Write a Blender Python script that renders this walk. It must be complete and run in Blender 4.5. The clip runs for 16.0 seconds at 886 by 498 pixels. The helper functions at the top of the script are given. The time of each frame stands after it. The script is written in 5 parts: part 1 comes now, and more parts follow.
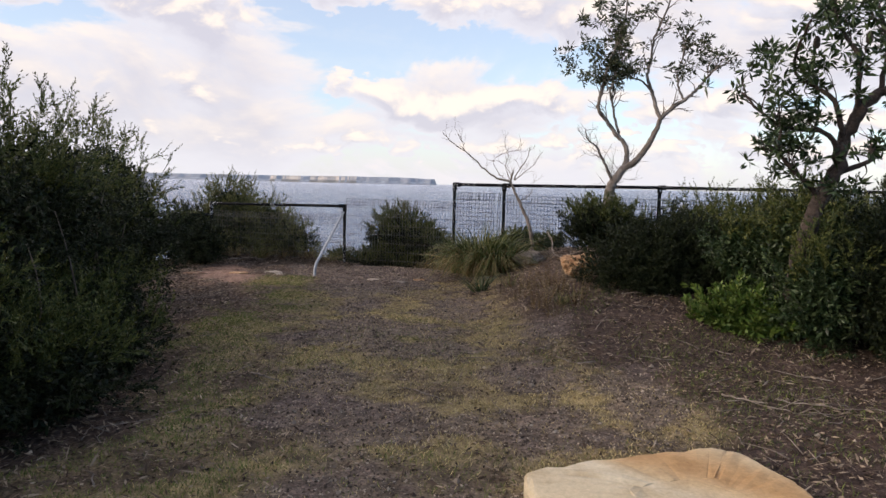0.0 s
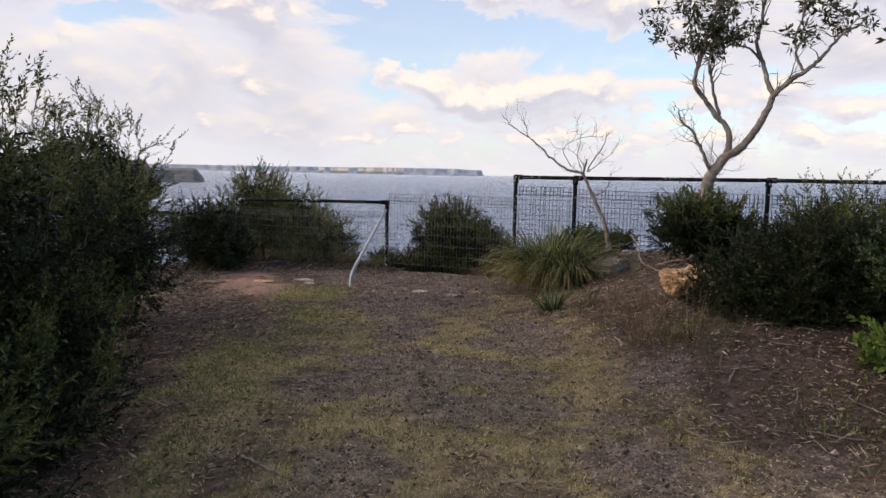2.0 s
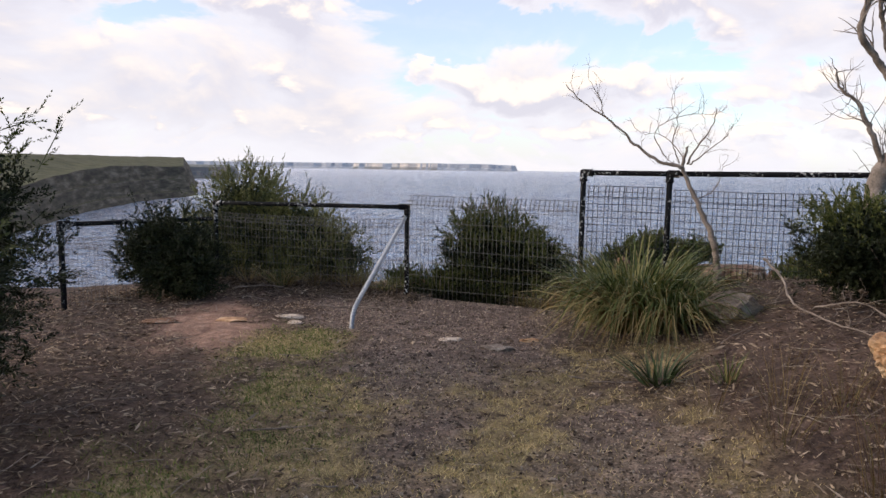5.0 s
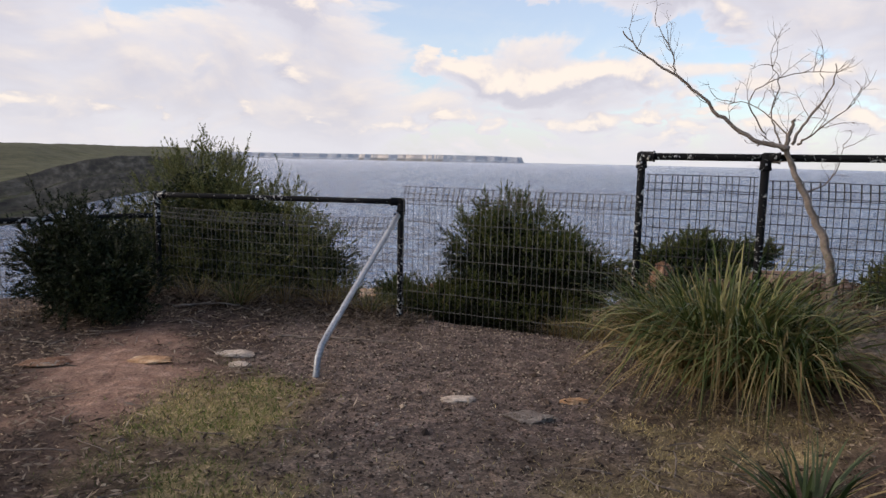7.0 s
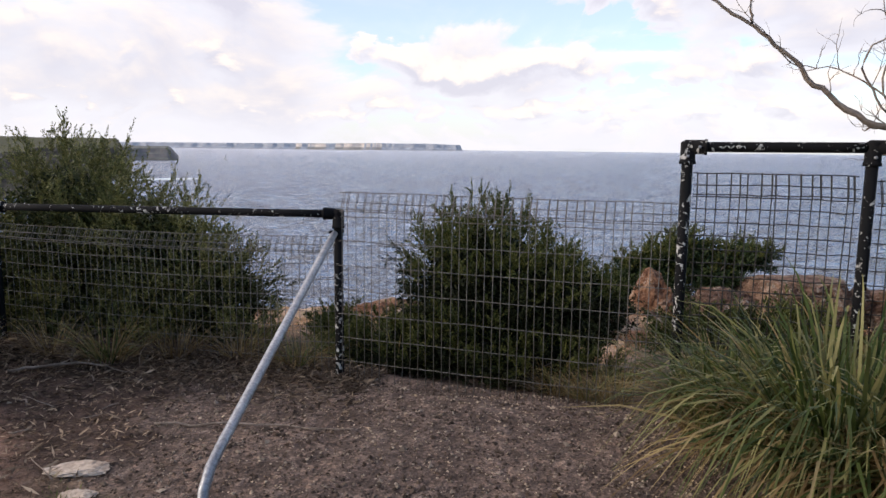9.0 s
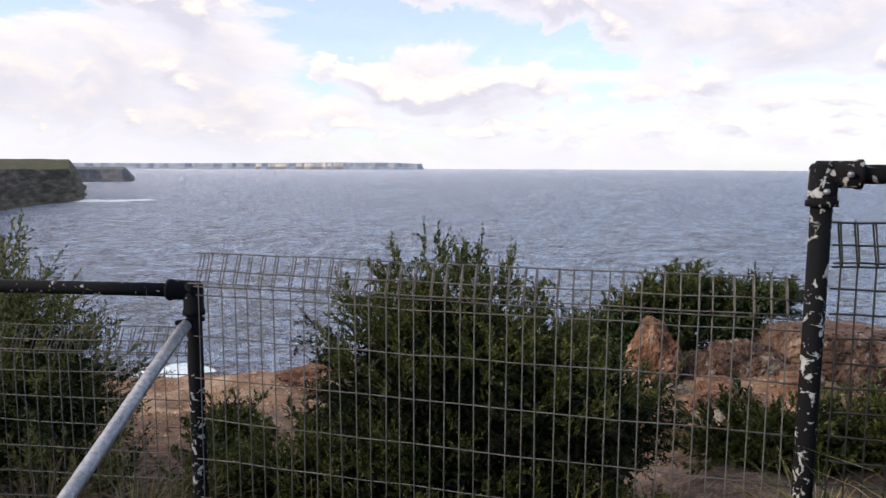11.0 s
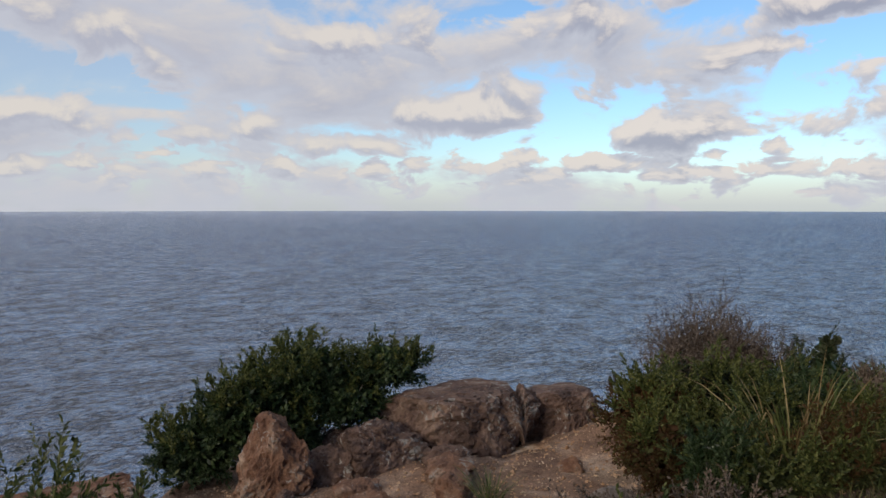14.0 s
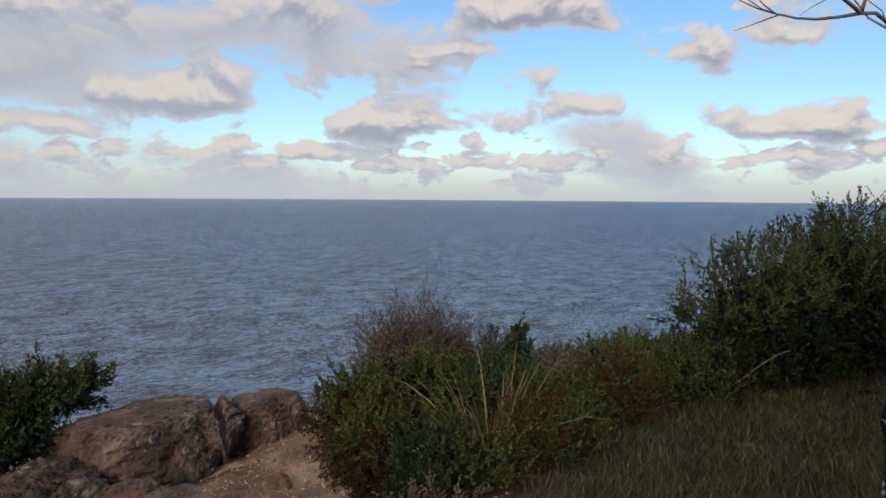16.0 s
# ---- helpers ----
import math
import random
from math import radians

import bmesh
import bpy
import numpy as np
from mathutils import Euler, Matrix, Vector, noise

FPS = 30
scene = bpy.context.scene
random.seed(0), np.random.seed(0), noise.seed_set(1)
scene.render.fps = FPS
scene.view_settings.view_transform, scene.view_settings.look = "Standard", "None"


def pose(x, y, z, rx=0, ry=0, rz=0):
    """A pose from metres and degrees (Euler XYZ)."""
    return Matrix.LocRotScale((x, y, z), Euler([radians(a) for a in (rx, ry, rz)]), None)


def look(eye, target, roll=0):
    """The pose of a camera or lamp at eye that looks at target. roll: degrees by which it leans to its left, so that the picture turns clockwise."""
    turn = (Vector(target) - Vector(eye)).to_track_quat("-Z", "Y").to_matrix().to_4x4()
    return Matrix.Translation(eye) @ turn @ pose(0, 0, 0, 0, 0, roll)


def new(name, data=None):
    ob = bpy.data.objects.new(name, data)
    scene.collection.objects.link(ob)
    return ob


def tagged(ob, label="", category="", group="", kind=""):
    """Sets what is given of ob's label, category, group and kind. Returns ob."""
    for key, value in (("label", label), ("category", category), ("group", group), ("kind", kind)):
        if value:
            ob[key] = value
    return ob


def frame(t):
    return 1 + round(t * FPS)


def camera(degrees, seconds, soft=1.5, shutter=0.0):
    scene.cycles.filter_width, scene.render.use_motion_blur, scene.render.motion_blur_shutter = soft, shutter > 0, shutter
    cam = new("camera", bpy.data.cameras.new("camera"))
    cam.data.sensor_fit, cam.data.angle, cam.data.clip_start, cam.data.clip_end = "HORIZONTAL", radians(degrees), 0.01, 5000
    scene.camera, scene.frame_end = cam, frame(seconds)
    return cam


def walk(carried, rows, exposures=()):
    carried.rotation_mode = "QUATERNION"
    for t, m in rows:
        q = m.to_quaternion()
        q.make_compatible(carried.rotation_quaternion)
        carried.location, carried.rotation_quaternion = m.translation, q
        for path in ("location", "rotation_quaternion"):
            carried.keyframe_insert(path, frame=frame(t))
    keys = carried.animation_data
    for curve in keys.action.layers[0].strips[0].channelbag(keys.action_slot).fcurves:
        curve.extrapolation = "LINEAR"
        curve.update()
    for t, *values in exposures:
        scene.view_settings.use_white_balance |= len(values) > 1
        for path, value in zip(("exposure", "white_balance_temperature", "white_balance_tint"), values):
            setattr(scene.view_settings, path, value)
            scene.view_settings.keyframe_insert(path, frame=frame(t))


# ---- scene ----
cam = camera(64.5, 16.0)

PATH = [
    (0, (0.684, -0.582, 1.638), (0.576, 1.405, 1.441), 1.4),
    (0.5, (0.655, -0.122, 1.637), (0.62, 1.868, 1.444), 1.0),
    (1, (0.616, 0.364, 1.651), (0.574, 2.353, 1.445), 1.0),
    (1.5, (0.533, 0.84, 1.636), (0.338, 2.817, 1.403), 1.1),
    (2, (0.389, 1.309, 1.646), (0.15, 3.282, 1.421), 1.2),
    (2.5, (0.255, 1.827, 1.596), (-0.042, 3.79, 1.35), 0.9),
    (3, (0.171, 2.311, 1.619), (-0.192, 4.258, 1.343), 0.3),
    (3.5, (0.102, 2.799, 1.64), (-0.18, 4.76, 1.364), 0.6),
    (4, (0.042, 3.287, 1.622), (-0.191, 5.256, 1.358), 0.6),
    (4.5, (0.009, 3.765, 1.63), (-0.311, 5.725, 1.392), 0.6),
    (7, (-0.39, 6.34, 1.523), (-0.738, 8.292, 1.26), 1.2),
    (7.5, (-0.503, 6.856, 1.53), (-0.841, 8.803, 1.226), 0.8),
    (8, (-0.634, 7.321, 1.523), (-0.977, 9.269, 1.225), 0.9),
    (8.5, (-0.776, 7.74, 1.535), (-1.042, 9.7, 1.238), 0.8),
    (11, (-0.873, 10.133, 1.58), (-0.948, 12.117, 1.339), 0.2),
    (11.5, (-0.888, 10.549, 1.583), (-0.93, 12.538, 1.374), 0.7),
    (12, (-0.942, 10.945, 1.61), (-0.83, 12.934, 1.434), 0.5),
    (12.5, (-0.899, 11.302, 1.586), (-0.693, 13.287, 1.447), 0.0),
    (13, (-0.833, 11.552, 1.632), (-0.416, 13.503, 1.492), 0.2),
    (13.5, (-0.768, 11.825, 1.621), (0.005, 13.665, 1.494), 0.9),
    (14, (-0.77, 12.081, 1.645), (0.311, 13.76, 1.522), 0.0),
    (14.5, (-0.589, 12.238, 1.665), (0.690, 13.769, 1.526), 0.25),
    (15, (-0.456, 12.285, 1.691), (0.917, 13.736, 1.587), 0.25),
    (15.5, (-0.408, 12.291, 1.696), (1.068, 13.635, 1.577), 0.55),
    (16, (-0.410, 12.292, 1.708), (1.237, 13.417, 1.554), 0.4),
]
walk(cam, [(t, look(eye, target, roll)) for t, eye, target, roll in PATH],
     [(0, 0.80, 6450, 10), (2, 0.74, 6450, 10), (4.5, 0.93, 6450, 10), (7, 0.66, 6450, 10), (7.5, 0.84, 6400, 10), (8.5, 0.92, 6400, 10), (11, 0.92, 6400, 10), (11.5, 0.72, 6200, 10), (12, 0.55, 6200, 9), (12.5, 0.35, 6150, 8), (13.5, 0.22, 6100, 7), (16, 0.12, 6050, 6)])

# ---- world and light ----
SUN_ELEV, SUN_AZ = radians(20.0), radians(248.0)   # low evening sun to one side of the walker
sun = new("sun", bpy.data.lights.new("sun", "SUN"))
sun.data.energy, sun.data.angle, sun.data.color = 1.25, radians(14), (1.0, 0.84, 0.68)
sun_way = Vector((math.sin(SUN_AZ) * math.cos(SUN_ELEV), math.cos(SUN_AZ) * math.cos(SUN_ELEV), math.sin(SUN_ELEV)))
sun.matrix_world = look(sun_way * 50, (0, 0, 0))


def links(tree):
    def add(kind, **values):
        node = tree.nodes.new(kind)
        for key, value in values.items():
            if key.startswith("in_"):
                node.inputs[int(key[3:])].default_value = value
            else:
                setattr(node, key, value)
        return node

    def join(a, i, b, j):
        tree.links.new(a.outputs[i], b.inputs[j])
    return add, join


def build_sky():
    world = bpy.data.worlds.new("evening_sky")
    world.use_nodes = True
    scene.world = world
    tree = world.node_tree
    tree.nodes.clear()
    add, join = links(tree)

    def m(op, a, b=None, c=None, clamp=False):
        node = add("ShaderNodeMath", operation=op, use_clamp=clamp)
        for k, v in enumerate((a, b, c)):
            if v is None:
                continue
            if isinstance(v, (int, float)):
                node.inputs[k].default_value = v
            else:
                tree.links.new(v, node.inputs[k])
        return node.outputs[0]

    def ramp(v, lo, hi):
        node = add("ShaderNodeMapRange", interpolation_type="SMOOTHSTEP", in_1=lo, in_2=hi)
        tree.links.new(v, node.inputs[0])
        return node.outputs[0]

    def mix(f, a, b):
        node = add("ShaderNodeMix", data_type="RGBA")
        for k, v in ((0, f), (6, a), (7, b)):
            if isinstance(v, (tuple, float, int)):
                node.inputs[k].default_value = v
            else:
                tree.links.new(v, node.inputs[k])
        return node.outputs[2]

    coord = add("ShaderNodeTexCoord")
    sep = add("ShaderNodeSeparateXYZ")
    join(coord, 0, sep, 0)
    x, y, z = sep.outputs
    zc = m("MAXIMUM", z, 0.0)

    def layer(rise, ox, oy, scale, detail, rough):
        down = m("DIVIDE", 1.0, m("ADD", zc, 0.20 + rise))
        comb = add("ShaderNodeCombineXYZ")
        tree.links.new(m("ADD", m("MULTIPLY", x, down), ox), comb.inputs[0])
        tree.links.new(m("ADD", m("MULTIPLY", y, down), oy), comb.inputs[1])
        noi = add("ShaderNodeTexNoise", noise_dimensions="2D")
        noi.inputs["Scale"].default_value = scale
        noi.inputs["Detail"].default_value = detail
        noi.inputs["Roughness"].default_value = rough
        noi.inputs["Distortion"].default_value = 0.0
        tree.links.new(comb.outputs[0], noi.inputs["Vector"])
        return noi.outputs[0]

    body = layer(0.0, 3.4, 7.1, 2.1, 8.0, 0.52)
    above = layer(0.024, 3.4, 7.1, 2.1, 8.0, 0.52)
    bank = layer(0.0, 9.0, 4.0, 0.7, 2.0, 0.5)
    # cloud thickens towards the north-west half of the sky, thins out to the south-east
    lean = m("MULTIPLY", m("SUBTRACT", y, m("MULTIPLY", x, 1.3)), 0.065)
    density = m("ADD", m("ADD", body, m("MULTIPLY", m("SUBTRACT", bank, 0.5), 0.3)), lean)

    # cumulus over the sea: bearing and height in degrees
    bearing = m("MULTIPLY", m("ARCTAN2", x, y), 57.3)
    height = m("MULTIPLY", m("ARCSINE", z), 57.3)

    def puffs(el, sx, sz, ox, detail, rough):
        comb = add("ShaderNodeCombineXYZ")
        tree.links.new(m("MULTIPLY_ADD", bearing, sx, ox), comb.inputs[0])
        tree.links.new(m("MULTIPLY", el, sz), comb.inputs[1])
        noi = add("ShaderNodeTexNoise", noise_dimensions="2D")
        noi.inputs["Scale"].default_value = 1.0
        noi.inputs["Detail"].default_value = detail
        noi.inputs["Roughness"].default_value = rough
        noi.inputs["Distortion"].default_value = 0.25
        tree.links.new(comb.outputs[0], noi.inputs["Vector"])
        return noi.outputs[0]

    def heap(el):
        """How deep a direction lies inside the heaped clouds; below nought it is clear."""
        best = None
        for a, e, w, h in CUMULUS:
            da = m("MULTIPLY", m("SUBTRACT", bearing, a), 1.0 / w)
            de = m("SUBTRACT", el, e)
            de = m("MAXIMUM", m("MULTIPLY", de, 1.0 / h), m("MULTIPLY", de, -1.7 / h))     # flatter underneath
            d = m("SUBTRACT", 1.0, m("SQRT", m("MULTIPLY_ADD", da, da, m("MULTIPLY", de, de))))
            best = d if best is None else m("SMOOTH_MAX", best, d, 0.25)
        big = puffs(el, 0.15, 0.24, 3.0, 6.0, 0.55)
        deep = m("ADD", m("MULTIPLY", m("MAXIMUM", best, -0.7), 0.55), m("MULTIPLY", m("SUBTRACT", big, 0.5), 2.6))
        row = m("ABSOLUTE", m("MULTIPLY", m("SUBTRACT", el, 2.9), 0.55))
        small = puffs(el, 0.32, 0.7, 8.0, 5.0, 0.52)
        low = m("ADD", m("SUBTRACT", 0.22, m("MULTIPLY", row, 0.5)), m("MULTIPLY", m("SUBTRACT", small, 0.5), 2.4))
        wide = m("SUBTRACT", puffs(el, 0.06, 0.13, 1.0, 6.0, 0.56), 0.53)
        wide = m("MULTIPLY", m("ADD", wide, m("MULTIPLY", lean, 1.6)), 1.6)
        return m("SMOOTH_MAX", m("MAXIMUM", deep, low), wide, 0.15)

    heaped = heap(height)
    heaped_above = heap(m("ADD", height, 0.9))
    overhead = ramp(z, 0.31, 0.42)

    def blend(low_value, high_value):
        return m("ADD", m("MULTIPLY", low_value, m("SUBTRACT", 1.0, overhead)), m("MULTIPLY", high_value, overhead))
    cover = blend(ramp(heaped, -0.13, 0.13), ramp(density, 0.40, 0.55))
    veil = m("MULTIPLY", ramp(lean, -0.015, 0.06), 0.45)
    cover = m("MAXIMUM", cover, veil)
    thick = blend(ramp(heaped, 0.02, 0.5), ramp(density, 0.47, 0.66))
    lit = blend(ramp(m("SUBTRACT", heaped, heaped_above), -0.12, 0.42),
                ramp(m("ADD", m("SUBTRACT", body, above), m("MULTIPLY", m("ADD", lean, -0.01), 0.4)), -0.09, 0.13))
    sky = add("ShaderNodeTexSky", sky_type="NISHITA", sun_disc=False, sun_elevation=SUN_ELEV, sun_rotation=SUN_AZ,
              air_density=1.0, dust_density=0.6, ozone_density=3.2)
    sky_bg = add("ShaderNodeBackground", in_1=SKY_STRENGTH)
    join(sky, 0, sky_bg, 0)
    west = ramp(lean, -0.07, 0.05)
    shade = mix(thick, (0.76, 0.73, 0.775, 1), mix(west, (0.44, 0.43, 0.51, 1), (0.62, 0.59, 0.655, 1)))
    cloud = mix(lit, shade, mix(west, (1.06, 0.90, 0.79, 1), (0.98, 0.85, 0.745, 1)))
    cloud_bg = add("ShaderNodeBackground", in_1=CLOUD_STRENGTH)
    tree.links.new(cloud, cloud_bg.inputs[0])
    # unseen high cloud in the north-west, added brightness so the sea reflects more
    glow = m("MULTIPLY", m("MULTIPLY", ramp(lean, 0.01, 0.09), overhead), 1.5)
    tree.links.new(m("MULTIPLY_ADD", glow, CLOUD_STRENGTH, CLOUD_STRENGTH), cloud_bg.inputs[1])
    over = add("ShaderNodeMixShader")
    tree.links.new(m("MULTIPLY", cover, 0.95), over.inputs[0])
    join(sky_bg, 0, over, 1)
    join(cloud_bg, 0, over, 2)
    # pale band of distant haze over the sea line
    haze_bg = add("ShaderNodeBackground", in_0=(0.86, 0.845, 0.90, 1), in_1=HAZE_STRENGTH)
    haze = add("ShaderNodeMixShader")
    tree.links.new(m("MULTIPLY", m("SUBTRACT", 1.0, ramp(z, 0.0, 0.075)), 0.62), haze.inputs[0])
    join(over, 0, haze, 1)
    join(haze_bg, 0, haze, 2)
    out = add("ShaderNodeOutputWorld")
    join(haze, 0, out, 0)


# bearing, height, half width and half height of the larger clouds, in degrees
CUMULUS = [(-26, 12, 13, 4.5), (-21, 6.2, 9, 2.2), (-3, 5.4, 9, 2.2), (7, 13, 11, 4), (14.8, 5.8, 5, 2.3), (24.5, 11.2, 11, 2.8), (33, 7.2, 10, 2.4), (25, 4.8, 5, 1.3),
           (44, 14.6, 8, 3.4), (54.6, 9.8, 7, 2.2), (62, 14, 6, 2.4), (52, 5.6, 9, 1.9), (68, 7, 4, 1.4), (81, 11.3, 7, 1.8), (83, 5, 9, 1.3), (-12, 14.5, 8, 3)]
SKY_STRENGTH, CLOUD_STRENGTH, HAZE_STRENGTH = 0.135, 0.68, 0.60
build_sky()

# ---- materials ----


def material(name, rough=0.8, metal=0.0, spec=0.5):
    mat = bpy.data.materials.new(name)
    mat.use_nodes = True
    tree = mat.node_tree
    add, join = links(tree)
    shader = tree.nodes["Principled BSDF"]
    shader.inputs["Roughness"].default_value = rough
    shader.inputs["Metallic"].default_value = metal
    shader.inputs["Specular IOR Level"].default_value = spec
    return mat, tree, add, join, shader


def noise_out(tree, add, scale, detail=4.0, rough=0.55, coord="Object", distort=0.0):
    co = add("ShaderNodeTexCoord")
    noi = add("ShaderNodeTexNoise")
    noi.inputs["Scale"].default_value = scale
    noi.inputs["Detail"].default_value = detail
    noi.inputs["Roughness"].default_value = rough
    noi.inputs["Distortion"].default_value = distort
    tree.links.new(co.outputs[coord], noi.inputs["Vector"])
    return noi.outputs[0]


def ramp_out(tree, add, value, stops):
    node = add("ShaderNodeValToRGB")
    ramp = node.color_ramp
    while len(ramp.elements) < len(stops):
        ramp.elements.new(0.5)
    for el, (p, c) in zip(ramp.elements, stops):
        el.position, el.color = p, (*c, 1)
    tree.links.new(value, node.inputs[0])
    return node.outputs[0]


def mix_out(tree, add, f, a, b, blend="MIX"):
    node = add("ShaderNodeMix", data_type="RGBA", blend_type=blend)
    for k, v in ((0, f), (6, a), (7, b)):
        if isinstance(v, tuple):
            node.inputs[k].default_value = (*v, 1) if len(v) == 3 else v
        elif isinstance(v, (int, float)):
            node.inputs[k].default_value = v
        else:
            tree.links.new(v, node.inputs[k])
    return node.outputs[2]


def bump_in(tree, add, shader, value, strength, distance):
    node = add("ShaderNodeBump", in_0=strength, in_1=distance)
    tree.links.new(value, node.inputs["Height"])
    tree.links.new(node.outputs[0], shader.inputs["Normal"])


def leaf_material(name, dark, mid, light, rough=0.5, patch=2.0):
    mat, tree, add, join, shader = material(name, rough, spec=0.18)
    geo = add("ShaderNodeNewGeometry")
    per_leaf = ramp_out(tree, add, geo.outputs["Random Per Island"], [(0.0, dark), (0.5, mid), (1.0, light)])
    big = noise_out(tree, add, patch, 3.0)
    tint = ramp_out(tree, add, big, [(0.3, (0.72, 0.74, 0.7)), (0.7, (1.2, 1.15, 1.0))])
    colour = mix_out(tree, add, 1.0, per_leaf, tint, "MULTIPLY")
    tree.links.new(colour, shader.inputs["Base Color"])
    glow = add("ShaderNodeBsdfTranslucent")
    tree.links.new(colour, glow.inputs[0])
    both = add("ShaderNodeMixShader", in_0=0.16)
    tree.links.new(shader.outputs[0], both.inputs[1])
    tree.links.new(glow.outputs[0], both.inputs[2])
    tree.links.new(both.outputs[0], tree.nodes["Material Output"].inputs[0])
    return mat


def rough_material(name, stops, scale, fine, rough=0.85, relief=0.6, depth=0.01, metal=0.0, coord="Object", spec=0.4, contrast=0.35, lichen=0.0):
    """Two scales of colour change and a fine relief, with pale crusts of lichen on stone."""
    mat, tree, add, join, shader = material(name, rough, metal, spec)
    big = noise_out(tree, add, scale, 5.0, 0.6, coord, 0.3)
    small = noise_out(tree, add, fine, 6.0, 0.65, coord)
    base = ramp_out(tree, add, big, stops)
    grain = ramp_out(tree, add, small, [(0.5 - contrast * 0.6, (1 - contrast,) * 3), (0.5 + contrast * 0.4, (1 + contrast,) * 3)])
    colour = mix_out(tree, add, 1.0, base, grain, "MULTIPLY")
    if lichen:
        crust = noise_out(tree, add, 16.0, 5.0, 0.7, coord, 0.8)
        spread = noise_out(tree, add, 2.2, 3.0, 0.5, coord)
        total = add("ShaderNodeMath", operation="MULTIPLY_ADD", in_1=0.5)
        tree.links.new(spread, total.inputs[0])
        tree.links.new(crust, total.inputs[2])
        mask = ramp_out(tree, add, total.outputs[0], [(0.0, (0, 0, 0)), (0.88 - lichen, (0, 0, 0)), (0.92 - lichen, (1, 1, 1))])
        colour = mix_out(tree, add, mask, colour, (0.36, 0.32, 0.27))
    tree.links.new(colour, shader.inputs["Base Color"])
    bump_in(tree, add, shader, small, relief, depth)
    return mat


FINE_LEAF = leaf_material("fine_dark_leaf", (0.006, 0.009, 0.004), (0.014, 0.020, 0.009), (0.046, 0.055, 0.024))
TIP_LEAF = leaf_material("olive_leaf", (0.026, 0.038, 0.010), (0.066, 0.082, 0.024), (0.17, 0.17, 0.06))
BROAD_LEAF = leaf_material("broad_leaf", (0.012, 0.024, 0.009), (0.03, 0.05, 0.02), (0.1, 0.13, 0.065), 0.38)
LIME_LEAF = leaf_material("bright_green_leaf", (0.03, 0.06, 0.012), (0.075, 0.12, 0.024), (0.17, 0.21, 0.06), 0.4)
GUM_LEAF = leaf_material("grey_green_leaf", (0.02, 0.028, 0.016), (0.045, 0.055, 0.03), (0.1, 0.105, 0.06), 0.4)
DRY_LEAF = leaf_material("dry_brown_leaf", (0.06, 0.042, 0.034), (0.13, 0.098, 0.082), (0.24, 0.19, 0.16), 0.8)
RUST_LEAF = leaf_material("rusty_leaf", (0.05, 0.022, 0.01), (0.085, 0.045, 0.018), (0.08, 0.085, 0.03), 0.7)
BLADE = leaf_material("tussock_blade", (0.022, 0.04, 0.012), (0.072, 0.098, 0.028), (0.27, 0.245, 0.11), 0.45, 1.2)
STRAW = leaf_material("straw_blade", (0.11, 0.07, 0.03), (0.2, 0.14, 0.065), (0.33, 0.26, 0.14), 0.7, 1.2)
# straw colour darkened to carry the shrub's shade on the verge
STRAW_DARK = leaf_material("shaded_straw_blade", (0.035, 0.028, 0.013), (0.07, 0.06, 0.025), (0.15, 0.125, 0.056), 0.7, 1.2)
LAWN = leaf_material("lawn_blade", (0.18, 0.138, 0.063), (0.41, 0.32, 0.15), (0.68, 0.545, 0.31), 0.7, 0.9)
LAWN_GREEN = leaf_material("green_lawn_blade", (0.055, 0.074, 0.018), (0.118, 0.15, 0.037), (0.24, 0.25, 0.085), 0.7, 0.9)
# tea-tree pair: darker leaf below, new leaf with the lit top's tone painted in
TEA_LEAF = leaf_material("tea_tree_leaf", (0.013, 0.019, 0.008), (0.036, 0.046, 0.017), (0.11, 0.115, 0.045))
TEA_TIP = leaf_material("tea_tree_lit_new_leaf", (0.05, 0.062, 0.02), (0.12, 0.13, 0.046), (0.27, 0.25, 0.11))
DEBRIS = leaf_material("dark_debris", (0.03, 0.02, 0.015), (0.075, 0.052, 0.04), (0.24, 0.185, 0.145), 0.85, 1.5)
LITTER = leaf_material("leaf_litter", (0.036, 0.024, 0.018), (0.095, 0.064, 0.05), (0.40, 0.31, 0.24), 0.8, 1.5)
BARK_STRIP = leaf_material("pale_bark_strip", (0.06, 0.042, 0.033), (0.16, 0.12, 0.095), (0.46, 0.37, 0.30), 0.85, 1.5)
PEBBLE = leaf_material("pebble", (0.046, 0.034, 0.029), (0.11, 0.081, 0.068), (0.5, 0.41, 0.345), 0.85, 1.5)
SHRUB_BARK = rough_material("grey_brown_twig_bark", [(0.3, (0.07, 0.05, 0.04)), (0.7, (0.18, 0.14, 0.11))], 6, 60, 0.9)
TREE_BARK = rough_material("pale_grey_bark", [(0.3, (0.1, 0.078, 0.062)), (0.6, (0.22, 0.18, 0.152)), (0.8, (0.36, 0.31, 0.27))], 5, 50, 0.85)
DARK_BARK = rough_material("rough_dark_bark", [(0.3, (0.025, 0.018, 0.014)), (0.7, (0.085, 0.06, 0.048))], 6, 45, 0.95, 1.0, 0.02)
DEAD_WOOD = rough_material("weathered_dead_wood", [(0.3, (0.11, 0.085, 0.068)), (0.7, (0.29, 0.235, 0.195))], 7, 60, 0.9)
SANDSTONE = rough_material("orange_sandstone", [(0.3, (0.2, 0.1, 0.05)), (0.5, (0.44, 0.26, 0.135)), (0.7, (0.62, 0.48, 0.33))], 6, 30, 0.85, 0.8, 0.030, contrast=0.6)
